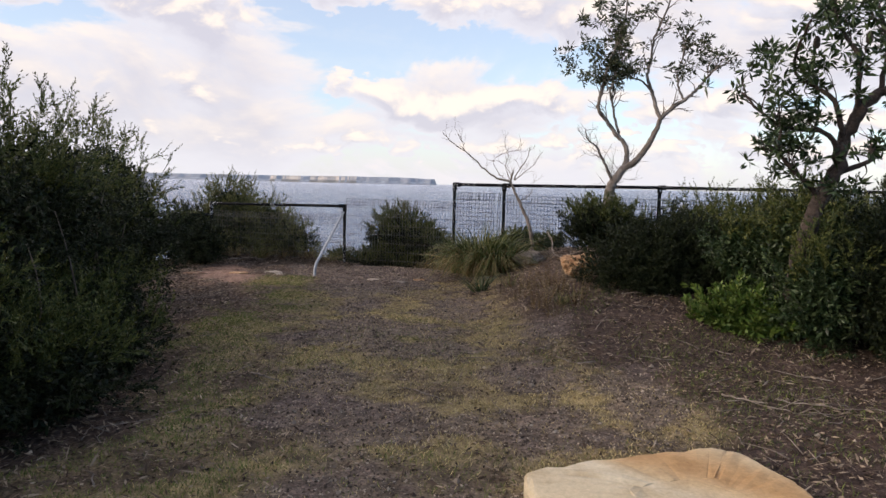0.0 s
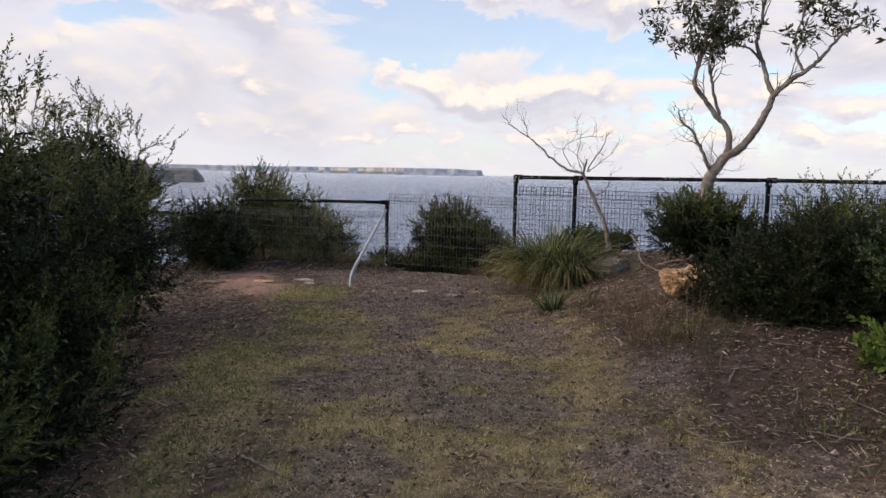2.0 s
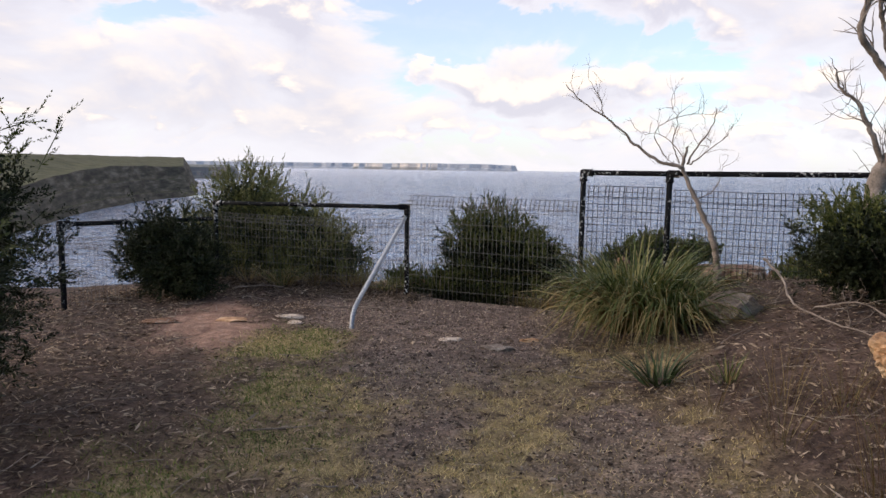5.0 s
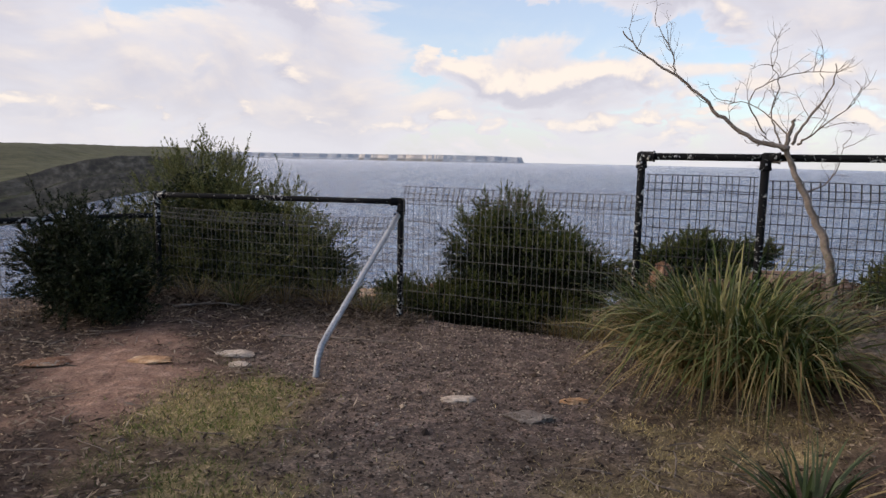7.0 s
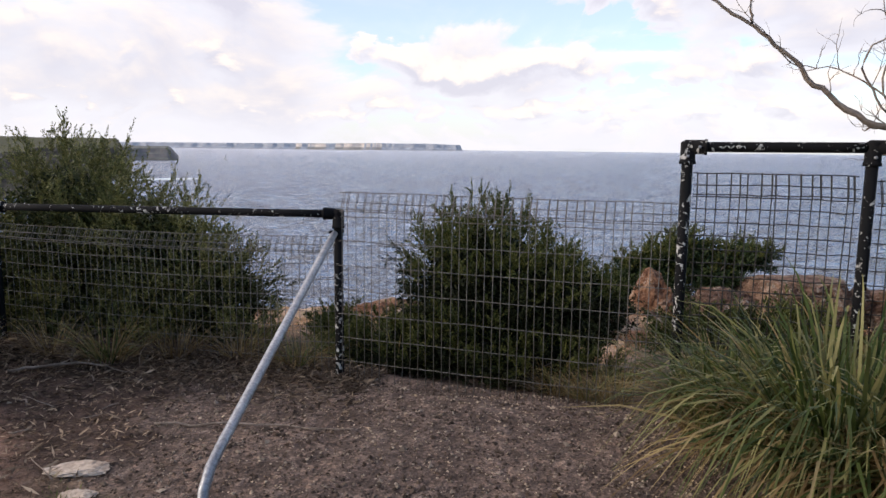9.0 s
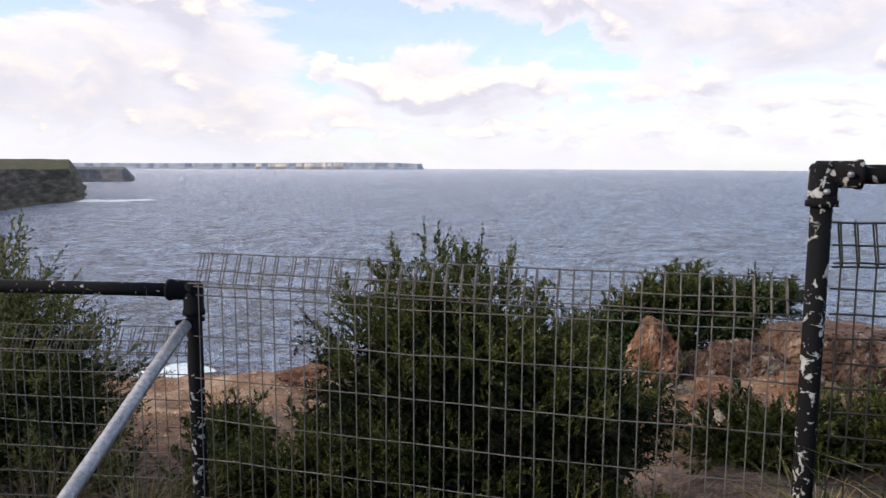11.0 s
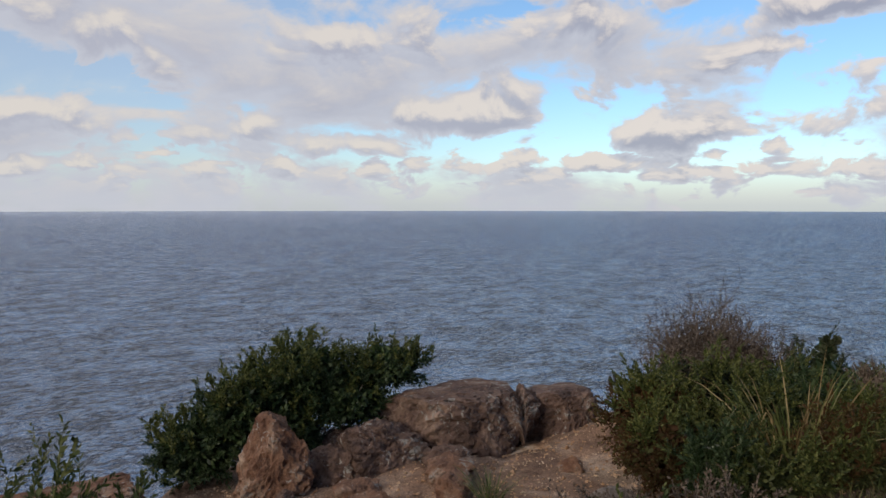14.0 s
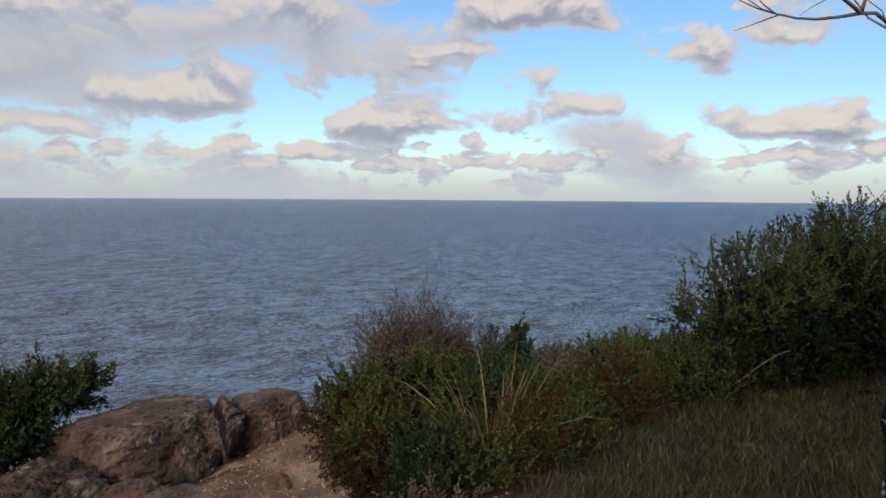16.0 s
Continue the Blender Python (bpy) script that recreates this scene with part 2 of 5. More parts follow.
GREY_STONE = rough_material("grey_lichen_stone", [(0.25, (0.1, 0.078, 0.062)), (0.5, (0.21, 0.168, 0.137)), (0.75, (0.36, 0.305, 0.255))], 4, 40, 0.9, 0.9, 0.040, contrast=0.6, lichen=0.02)
CREST_STONE = rough_material("weathered_brown_stone", [(0.3, (0.06, 0.036, 0.027)), (0.5, (0.15, 0.09, 0.064)), (0.7, (0.3, 0.2, 0.14))], 3.0, 22, 0.9, 1.0, 0.060, contrast=0.6, lichen=0.04)
RED_STONE = rough_material("iron_stained_stone", [(0.3, (0.1, 0.042, 0.024)), (0.5, (0.22, 0.115, 0.066)), (0.7, (0.38, 0.27, 0.19))], 3.5, 26, 0.9, 1.0, 0.060, contrast=0.6, lichen=0.03)
PALE_STONE = rough_material("pale_sandstone", [(0.3, (0.36, 0.27, 0.2)), (0.7, (0.56, 0.49, 0.42))], 4, 40, 0.9, 0.6, 0.01)


def slab_material():
    mat, tree, add, join, shader = material("sawn_honey_sandstone", 0.85)
    co = add("ShaderNodeTexCoord")
    wave = add("ShaderNodeTexWave", wave_type="BANDS", bands_direction="DIAGONAL", in_1=0.3, in_2=4.5, in_3=3.0, in_4=1.2)
    tree.links.new(co.outputs["Object"], wave.inputs[0])
    base = ramp_out(tree, add, wave.outputs[1], [(0.0, (0.6, 0.48, 0.31)), (0.6, (0.66, 0.55, 0.38)), (0.82, (0.6, 0.43, 0.24)), (1.0, (0.5, 0.29, 0.12))])
    fine = noise_out(tree, add, 45, 5.0, 0.7)
    blot = noise_out(tree, add, 5, 4.0, 0.6)
    grain = ramp_out(tree, add, fine, [(0.3, (0.8, 0.8, 0.8)), (0.7, (1.1, 1.1, 1.1))])
    stain = ramp_out(tree, add, blot, [(0.35, (0.72, 0.66, 0.58)), (0.55, (1, 1, 1))])
    c = mix_out(tree, add, 1.0, base, grain, "MULTIPLY")
    tree.links.new(mix_out(tree, add, 0.8, c, stain, "MULTIPLY"), shader.inputs["Base Color"])
    bump_in(tree, add, shader, fine, 0.5, 0.006)
    return mat


SLAB_STONE = slab_material()


def paint_material():
    """Black paint on galvanised pipe, flaked to white primer and grey zinc, lichen-spotted."""
    mat, tree, add, join, shader = material("flaking_black_paint", 0.75, spec=0.08)
    flake = noise_out(tree, add, 30, 6.0, 0.62, distort=0.6)
    where = noise_out(tree, add, 2.6, 3.0, 0.5)
    total = add("ShaderNodeMath", operation="MULTIPLY_ADD", in_1=0.45)
    tree.links.new(where, total.inputs[0])
    tree.links.new(flake, total.inputs[2])
    mask = ramp_out(tree, add, total.outputs[0], [(0.0, (0, 0, 0)), (0.825, (0, 0, 0)), (0.848, (1, 1, 1))])
    worn = ramp_out(tree, add, flake, [(0.4, (0.2, 0.2, 0.21)), (0.75, (0.5, 0.49, 0.46))])
    tree.links.new(mix_out(tree, add, mask, (0.009, 0.009, 0.010), worn), shader.inputs["Base Color"])
    bump_in(tree, add, shader, mask, 0.4, 0.002)
    return mat


PAINT = paint_material()
ZINC = rough_material("galvanised_steel", [(0.3, (0.22, 0.23, 0.25)), (0.7, (0.36, 0.37, 0.39))], 9, 70, 0.5, 0.2, 0.002, 0.55)
WIRE = rough_material("dull_zinc_wire", [(0.3, (0.08, 0.076, 0.072)), (0.55, (0.145, 0.138, 0.13)), (0.72, (0.105, 0.07, 0.05))], 3, 40, 0.6, 0.1, 0.001, 0.3)
BLACK_WIRE = rough_material("black_coated_wire", [(0.3, (0.012, 0.012, 0.013)), (0.7, (0.03, 0.027, 0.025))], 4, 40, 0.5, 0.1, 0.001)
CHALK = rough_material("chalky_scribble_paint", [(0.3, (0.5, 0.5, 0.5)), (0.7, (0.75, 0.75, 0.74))], 20, 90, 0.8)


def sea_material():
    mat, tree, add, join, shader = material("deep_sea_water", 0.4, spec=0.0)
    co = add("ShaderNodeTexCoord")

    def waves(sx, sy, turn, scale, detail):
        mp = add("ShaderNodeMapping")
        mp.inputs["Rotation"].default_value = (0, 0, radians(turn))
        mp.inputs["Scale"].default_value = (sx, sy, 1)
        tree.links.new(co.outputs["Object"], mp.inputs[0])
        noi = add("ShaderNodeTexNoise")
        noi.inputs["Scale"].default_value = scale
        noi.inputs["Detail"].default_value = detail
        noi.inputs["Roughness"].default_value = 0.6
        noi.inputs["Distortion"].default_value = 0.4
        tree.links.new(mp.outputs[0], noi.inputs["Vector"])
        return noi.outputs[0]
    swell = waves(0.75, 1.0, -28, 0.12, 3)
    chop = waves(0.65, 1.0, -17, 0.85, 6)
    ripple = waves(0.9, 1.0, 15, 2.2, 4)
    a = add("ShaderNodeMath", operation="MULTIPLY_ADD", in_1=0.55)
    tree.links.new(swell, a.inputs[0])
    tree.links.new(chop, a.inputs[2])
    b = add("ShaderNodeMath", operation="MULTIPLY_ADD", in_1=0.5)
    tree.links.new(ripple, b.inputs[0])
    tree.links.new(a.outputs[0], b.inputs[2])
    bump_in(tree, add, shader, b.outputs[0], 1.0, 2.6)
    sheen = add("ShaderNodeBsdfGlossy")
    sheen.inputs["Color"].default_value = (0.94, 0.96, 0.99, 1)
    sheen.inputs["Roughness"].default_value = 0.28
    tree.links.new(shader.inputs["Normal"].links[0].from_socket, sheen.inputs["Normal"])
    both = add("ShaderNodeMixShader")
    slope = add("ShaderNodeLayerWeight")
    tree.links.new(shader.inputs["Normal"].links[0].from_socket, slope.inputs["Normal"])
    gloss = add("ShaderNodeMapRange", in_1=0.50, in_2=1.0, in_3=0.05, in_4=1.0)
    tree.links.new(slope.outputs["Facing"], gloss.inputs[0])
    tree.links.new(shader.outputs[0], both.inputs[1])
    tree.links.new(sheen.outputs[0], both.inputs[2])
    tree.links.new(both.outputs[0], tree.nodes["Material Output"].inputs[0])
    drift = waves(0.2, 1.0, -12, 0.006, 3)
    deep = ramp_out(tree, add, drift, [(0.35, (0.014, 0.062, 0.175)), (0.65, (0.024, 0.088, 0.23))])
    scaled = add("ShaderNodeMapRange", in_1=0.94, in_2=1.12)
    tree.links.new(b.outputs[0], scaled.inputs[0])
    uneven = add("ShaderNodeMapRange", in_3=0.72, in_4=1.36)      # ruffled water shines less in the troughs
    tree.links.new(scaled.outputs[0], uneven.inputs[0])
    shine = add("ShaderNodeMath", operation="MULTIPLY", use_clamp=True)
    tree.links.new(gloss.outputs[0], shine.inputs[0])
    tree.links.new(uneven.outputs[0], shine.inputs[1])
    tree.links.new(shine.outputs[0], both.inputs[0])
    # wave shading put into the colour: troughs darkened, crests brightened by height
    wave_shade = ramp_out(tree, add, scaled.outputs[0], [(0.0, (0.08, 0.1, 0.13)), (0.5, (0.75, 0.78, 0.8)), (1.0, (3.0, 2.6, 2.2))])
    deep = mix_out(tree, add, 1.0, deep, wave_shade, "MULTIPLY")
    crest = ramp_out(tree, add, chop, [(0.0, (0, 0, 0)), (0.755, (0, 0, 0)), (0.775, (1, 1, 1))])
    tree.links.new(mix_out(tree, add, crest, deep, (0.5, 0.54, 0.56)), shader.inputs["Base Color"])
    return mat


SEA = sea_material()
FOAM = rough_material("white_surf_foam", [(0.3, (0.35, 0.5, 0.52)), (0.55, (0.7, 0.76, 0.77))], 0.35, 2.5, 0.7, 0.5, 0.2)


def ground_material():
    """Earth, gravel, turf, litter and rock, laid by the masks stored on the ground sheet."""
    mat, tree, add, join, shader = material("headland_ground", 0.95, spec=0.2)

    def mask(name):
        node = add("ShaderNodeAttribute", attribute_name=name)
        return node.outputs["Fac"]
    big = noise_out(tree, add, 1.3, 4.0, 0.6)
    mid = noise_out(tree, add, 9.0, 5.0, 0.65)
    fine = noise_out(tree, add, 70.0, 5.0, 0.7)
    dots = add("ShaderNodeTexVoronoi", feature="F1")
    dots.inputs["Scale"].default_value = 55.0
    co = add("ShaderNodeTexCoord")
    tree.links.new(co.outputs["Object"], dots.inputs["Vector"])
    earth = ramp_out(tree, add, mid, [(0.3, (0.044, 0.029, 0.024)), (0.6, (0.092, 0.062, 0.05)), (0.8, (0.17, 0.118, 0.096))])
    gravel_c = ramp_out(tree, add, mid, [(0.3, (0.07, 0.051, 0.043)), (0.55, (0.138, 0.101, 0.085)), (0.8, (0.29, 0.222, 0.186))])
    cell = ramp_out(tree, add, dots.outputs["Color"], [(0.1, (0.55, 0.55, 0.55)), (0.6, (1.0, 1.0, 1.0)), (0.95, (1.9, 1.8, 1.7))])
    gravel_c = mix_out(tree, add, 0.8, gravel_c, cell, "MULTIPLY")
    turf = ramp_out(tree, add, mid, [(0.3, (0.17, 0.13, 0.066)), (0.55, (0.31, 0.24, 0.125)), (0.8, (0.46, 0.36, 0.21))])
    clay = ramp_out(tree, add, mid, [(0.3, (0.17, 0.095, 0.07)), (0.55, (0.28, 0.175, 0.13)), (0.8, (0.4, 0.28, 0.22))])
    rock = ramp_out(tree, add, big, [(0.32, (0.11, 0.062, 0.04)), (0.5, (0.25, 0.155, 0.1)), (0.68, (0.45, 0.33, 0.235))])
    c = mix_out(tree, add, mask("gravel"), earth, gravel_c)
    c = mix_out(tree, add, mask("turf"), c, turf)
    c = mix_out(tree, add, mask("clay"), c, clay)
    c = mix_out(tree, add, mask("rock"), c, rock)
    grain = ramp_out(tree, add, fine, [(0.3, (0.4, 0.4, 0.4)), (0.7, (1.55, 1.55, 1.55))])
    patchy = ramp_out(tree, add, noise_out(tree, add, 3.2, 5.0, 0.7), [(0.3, (0.62, 0.6, 0.58)), (0.5, (1.0, 1.0, 1.0)), (0.7, (1.35, 1.3, 1.22))])
    c = mix_out(tree, add, 1.0, c, patchy, "MULTIPLY")
    tree.links.new(mix_out(tree, add, 1.0, c, grain, "MULTIPLY"), shader.inputs["Base Color"])
    bump_in(tree, add, shader, mid, 1.0, 0.06)
    return mat


GROUND = ground_material()


def coast_material(name, green, cliff_stops, scale):
    """Vegetated tops where the sheet lies flat, bare banded cliff where it is steep."""
    mat, tree, add, join, shader = material(name, 0.95, spec=0.2)
    geo = add("ShaderNodeNewGeometry")
    sep = add("ShaderNodeSeparateXYZ")
    tree.links.new(geo.outputs["Normal"], sep.inputs[0])
    flat = add("ShaderNodeMapRange", interpolation_type="SMOOTHSTEP", in_1=0.55, in_2=0.98)
    tree.links.new(sep.outputs[2], flat.inputs[0])
    co = add("ShaderNodeTexCoord")
    mp = add("ShaderNodeMapping")
    mp.inputs["Scale"].default_value = (1, 1, 5.0)
    tree.links.new(co.outputs["Object"], mp.inputs[0])
    noi = add("ShaderNodeTexNoise")
    noi.inputs["Scale"].default_value = scale
    noi.inputs["Detail"].default_value = 6.0
    noi.inputs["Roughness"].default_value = 0.65
    tree.links.new(mp.outputs[0], noi.inputs["Vector"])
    cliff = ramp_out(tree, add, noi.outputs[0], cliff_stops)
    fine = noise_out(tree, add, scale * 2.5, 5.0, 0.7)
    top = ramp_out(tree, add, fine, [(0.3, tuple(0.55 * v for v in green)), (0.7, tuple(1.4 * v for v in green))])
    tree.links.new(mix_out(tree, add, flat.outputs[0], cliff, top), shader.inputs["Base Color"])
    return mat


# distance haze is mixed into this headland's base colours
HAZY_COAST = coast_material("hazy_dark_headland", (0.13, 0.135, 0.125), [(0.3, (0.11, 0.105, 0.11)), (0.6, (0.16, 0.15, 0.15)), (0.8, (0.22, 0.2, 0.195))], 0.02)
NEAR_COAST = coast_material("near_headland_rock_and_heath", (0.062, 0.062, 0.03), [(0.32, (0.034, 0.028, 0.024)), (0.5, (0.075, 0.064, 0.048)), (0.7, (0.17, 0.142, 0.112))], 0.05)
# peninsula: blue-grey haze painted in, sunlit sandstone faces painted paler
FAR_COAST = coast_material("far_hazed_peninsula_cliff", (0.34, 0.36, 0.40), [(0.3, (0.34, 0.35, 0.39)), (0.6, (0.38, 0.39, 0.42)), (0.8, (0.41, 0.41, 0.44))], 0.012)
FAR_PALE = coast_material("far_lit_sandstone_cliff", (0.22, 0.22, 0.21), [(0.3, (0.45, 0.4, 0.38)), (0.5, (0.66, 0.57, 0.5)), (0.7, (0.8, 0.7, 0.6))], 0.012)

# ---- mesh helpers ----
rng = np.random.default_rng(7)


def ss(a, b, v):
    t = np.clip((np.asarray(v, float) - a) / (b - a), 0, 1)
    return t * t * (3 - 2 * t)


def hash2(ix, iy, seed):
    n = (ix * 374761393 + iy * 668265263 + seed * 974634777) & 0x7FFFFFFF
    n = ((n ^ (n >> 13)) * 1274126177) & 0x7FFFFFFF
    return ((n ^ (n >> 16)) & 0xFFFF) / 65535.0


def vnoise(x, y, scale, seed=0, octaves=3):
    """Smooth value noise, 0 to 1, on arrays."""
    x, y = np.asarray(x, float), np.asarray(y, float)
    total, amp, norm = np.zeros(np.broadcast(x, y).shape), 1.0, 0.0
    for o in range(octaves):
        u, v = x * scale * 2 ** o + 57.3 * o, y * scale * 2 ** o + 31.7 * o
        iu, iv = np.floor(u).astype(np.int64), np.floor(v).astype(np.int64)
        fu, fv = u - iu, v - iv
        fu, fv = fu * fu * (3 - 2 * fu), fv * fv * (3 - 2 * fv)
        a, b = hash2(iu, iv, seed + o), hash2(iu + 1, iv, seed + o)
        c, d = hash2(iu, iv + 1, seed + o), hash2(iu + 1, iv + 1, seed + o)
        total += amp * ((a * (1 - fu) + b * fu) * (1 - fv) + (c * (1 - fu) + d * fu) * fv)
        norm += amp
        amp *= 0.5
    return total / norm


def raw_mesh(name, verts, faces, size, mat, smooth=False):
    """A mesh from an array of vertices and an array of equal-sided faces."""
    me = bpy.data.meshes.new(name)
    verts, faces = np.asarray(verts, np.float32), np.asarray(faces, np.int32)
    me.vertices.add(len(verts))
    me.vertices.foreach_set("co", verts.ravel())
    me.loops.add(faces.size)
    me.loops.foreach_set("vertex_index", faces.ravel())
    me.polygons.add(len(faces))
    me.polygons.foreach_set("loop_start", np.arange(0, faces.size, size, dtype=np.int32))
    me.polygons.foreach_set("use_smooth", np.full(len(faces), smooth))
    me.update(calc_edges=True)
    me.validate()
    me.materials.append(mat)
    return me


def grid_faces(nu, nv, wrap=False):
    i, j = np.meshgrid(np.arange(nu if wrap else nu - 1), np.arange(nv - 1), indexing="ij")
    i2 = (i + 1) % nu
    return np.stack([i * nv + j, i2 * nv + j, i2 * nv + j + 1, i * nv + j + 1], -1).reshape(-1, 4)


def thing(name, place, label, category, group="", kind=""):
    ob = new(name)
    ob.empty_display_size = 0.1
    ob.location = place
    return tagged(ob, label, category, group, kind)


def piece(name, me, parent, label="", world=True):
    """A mesh as a part of a thing; its vertices are in world metres unless told otherwise."""
    ob = new(name, me)
    ob.parent = parent
    if world:
        at = parent.location.copy()
        if parent.parent:
            at += parent.parent.location
        ob.location = -at
    if label:
        tagged(ob, label)
    return ob


def tube_arrays(points, radii, sides=6):
    """Vertices and quads of a tapered tube along points, its ends closed to a tip."""
    pts = np.asarray(points, float)
    radii = np.broadcast_to(np.asarray(radii, float), (len(pts),))
    way = np.gradient(pts, axis=0)
    way /= np.maximum(np.linalg.norm(way, axis=1, keepdims=True), 1e-9)
    ref = np.array([0.0, 0.0, 1.0]) if abs(way[0, 2]) < 0.8 else np.array([1.0, 0.0, 0.0])
    side = np.cross(way, ref)
    side /= np.maximum(np.linalg.norm(side, axis=1, keepdims=True), 1e-9)
    up = np.cross(side, way)
    ang = np.linspace(0, 2 * math.pi, sides, endpoint=False)
    ring = pts[:, None] + radii[:, None, None] * (np.cos(ang)[None, :, None] * side[:, None] + np.sin(ang)[None, :, None] * up[:, None])
    first, last = np.repeat(pts[:1][None], sides, 1), np.repeat(pts[-1:][None], sides, 1)
    ring = np.concatenate([first, ring, last])
    n = len(ring)
    i, j = np.meshgrid(np.arange(n - 1), np.arange(sides), indexing="ij")
    k = (j + 1) % sides
    faces = np.stack([i * sides + j, i * sides + k, (i + 1) * sides + k, (i + 1) * sides + j], -1).reshape(-1, 4)
    return ring.reshape(-1, 3), faces


def join_arrays(parts):
    verts, faces, n = [], [], 0
    for v, f in parts:
        verts.append(v)
        faces.append(f + n)
        n += len(v)
    return np.concatenate(verts), np.concatenate(faces)


def tube(name, points, radii, mat, sides=10, smooth=True):
    return raw_mesh(name, *tube_arrays(points, radii, sides), 4, mat, smooth)


def leaf_arrays(base, way, side):
    """One four-cornered leaf for each row: stalk, two shoulders and tip."""
    n = len(base)
    mid = base + 0.5 * way
    v = np.stack([base, mid + side, base + way, mid - side], 1).reshape(-1, 3)
    return v, np.arange(4 * n).reshape(n, 4)


def unit(v):
    return v / np.maximum(np.linalg.norm(v, axis=-1, keepdims=True), 1e-9)


# ---- the land ----
FENCE = [(-5.30, 10.90), (-4.71, 13.165), (-1.955, 12.81), (0.174, 12.266), (1.07, 12.08), (3.71, 11.67), (6.35, 11.26), (8.99, 10.85)]


def cliff_edge(x):
    x = np.asarray(x, float)
    e = 18.9 - 3.8 * ss(1.5, 9, -x) - 14 * ss(9, 60, -x) - 0.8 * ss(4, 9, x) - 10 * ss(25, 90, x)
    return e + 1.1 * (vnoise(x, 0 * x, 0.55, 5) - 0.5) + 3.0 * (vnoise(x, 0 * x, 0.11, 6) - 0.5) * ss(8, 20, np.abs(x))


def land(x, y):
    """Height of the ground before the cliff."""
    x, y = np.asarray(x, float), np.asarray(y, float)
    z = 0.10 * (1 - ss(-1, 8, y))
    z = z + 0.50 * ss(0.35, 2.3, x) * ss(4.5, 9.0, y) * (1 - 0.97 * ss(-0.1, 1.3, y - 12.25 + 0.155 * (x - 0.17)))
    z = z + 0.16 * ss(2.2, 5.0, x) * (1 - ss(4.5, 9, y))
    z = z - 0.32 * ss(4.4, 8.0, -x) * ss(9, 14, y)
    z = z - 0.62 * ss(12.9, 16.8, y) - 0.4 * ss(17.0, 18.4, y) - 0.10 * np.maximum(x - 5.5, 0) * ss(12, 16, y) * (1 - ss(20, 60, x)) - 1.5 * ss(20, 60, x)
    z = z + 0.10 * (vnoise(x, y, 0.7, 1) - 0.5) * ss(0.6, 3, np.abs(x)) + 0.035 * (vnoise(x, y, 3.0, 2) - 0.5)
    across = y - 12.25 + 0.28 * (x - 0.17)                      # the ground falls away behind the mesh panel
    z = z - (0.055 * ss(-0.25, 0.0, across) + 0.13 * ss(0.05, 0.6, across)) * ss(-2.5, -1.9, x) * (1 - ss(0.1, 0.6, x))
    rocky = ss(14, 16, y)
    z = z + rocky * (0.34 * (vnoise(x, y, 0.9, 3, 4) - 0.5) + 0.07 * (vnoise(x, y, 5, 4) - 0.5))
    return z


def gz(x, y):
    x, y = np.asarray(x, float), np.asarray(y, float)
    e = cliff_edge(x)
    drop = ss(0.0, 5.0, y - e + 1.2 * (vnoise(x, y, 0.6, 9) - 0.5))
    steps = 3.0 * (vnoise(x, y * 0.3, 0.25, 10) - 0.5)
    return land(x, y) * (1 - drop) + (-37.0 + steps) * drop


# stretches of the track worn bare to gravel: centre and half widths
WORN = [(-0.25, 3.9, 0.8, 0.7), (1.2, 4.0, 0.55, 0.6), (1.05, 5.3, 0.45, 0.7), (-0.5, 5.0, 0.4, 0.5), (-0.1, 5.9, 0.8, 0.6), (-0.75, 6.7, 0.7, 0.8), (0.0, 6.9, 0.6, 0.45), (0.35, 8.1, 0.5, 0.8),
        (-0.9, 8.4, 0.4, 0.9), (-1.2, 9.4, 0.6, 0.8), (0.3, 2.2, 0.8, 0.9), (0.6, 0.5, 0.9, 1.0), (1.9, 4.6, 0.35, 0.9), (1.3, 6.6, 0.4, 0.6)]


def ground_masks(x, y):
    """Where gravel, turf, litter, clay and bare rock lie."""
    x, y = np.asarray(x, float), np.asarray(y, float)
    centre = 0.25 - 0.21 * np.clip(y - 4, 0, 6)                # the worn track drifts to one side
    n1, n2 = vnoise(x, y, 0.85, 21), vnoise(x, y, 2.6, 22)
    off = x - centre
    worn = np.full(np.broadcast(x, y).shape, -1.0)
    for px, py, rx, ry in WORN:
        worn = np.maximum(worn, 1 - np.hypot((x - px) / rx, (y - py) / ry))
    rag = 0.5 * vnoise(x, y, 1.8, 23, 4) + 0.3 * vnoise(x, y, 5.0, 24, 3) + 0.2 * vnoise(x, y, 13.0, 26, 2) - 0.5
    apron = ss(9.2, 10.4, y + 1.6 * (n1 - 0.5)) * (1 - ss(0.0, 0.45, np.abs(x + 0.95) + 0.9 * (n2 - 0.5) - 0.7 - 1.0 * ss(10.4, 11.4, y)))
    gravel = np.maximum(ss(-0.08, 0.2, 0.75 * worn + 2.3 * rag), apron)
    lawn = (1 - ss(1.5, 2.1, np.abs(off + 0.1) + 1.2 * (n1 - 0.5) + 0.5 * (n2 - 0.5))) * (1 - ss(10.3, 11.2, y + 1.2 * (n2 - 0.5)))
    verge = ss(12.3, 12.9, y + 0.14 * x) * ss(1.3, 2.6, x) * (1 - ss(13.3, 14.4, y)) * (1 - ss(5.5, 7, x))
    turf = np.clip(lawn * (1 - 0.82 * gravel) + 0.45 * verge, 0, 1) * (1 - 0.9 * apron)
    turf = turf * np.clip(0.22 + 3.4 * (0.6 * vnoise(x, y, 1.7, 25, 4) + 0.4 * vnoise(x, y, 6.0, 27, 3) - 0.33), 0.03, 1.0)
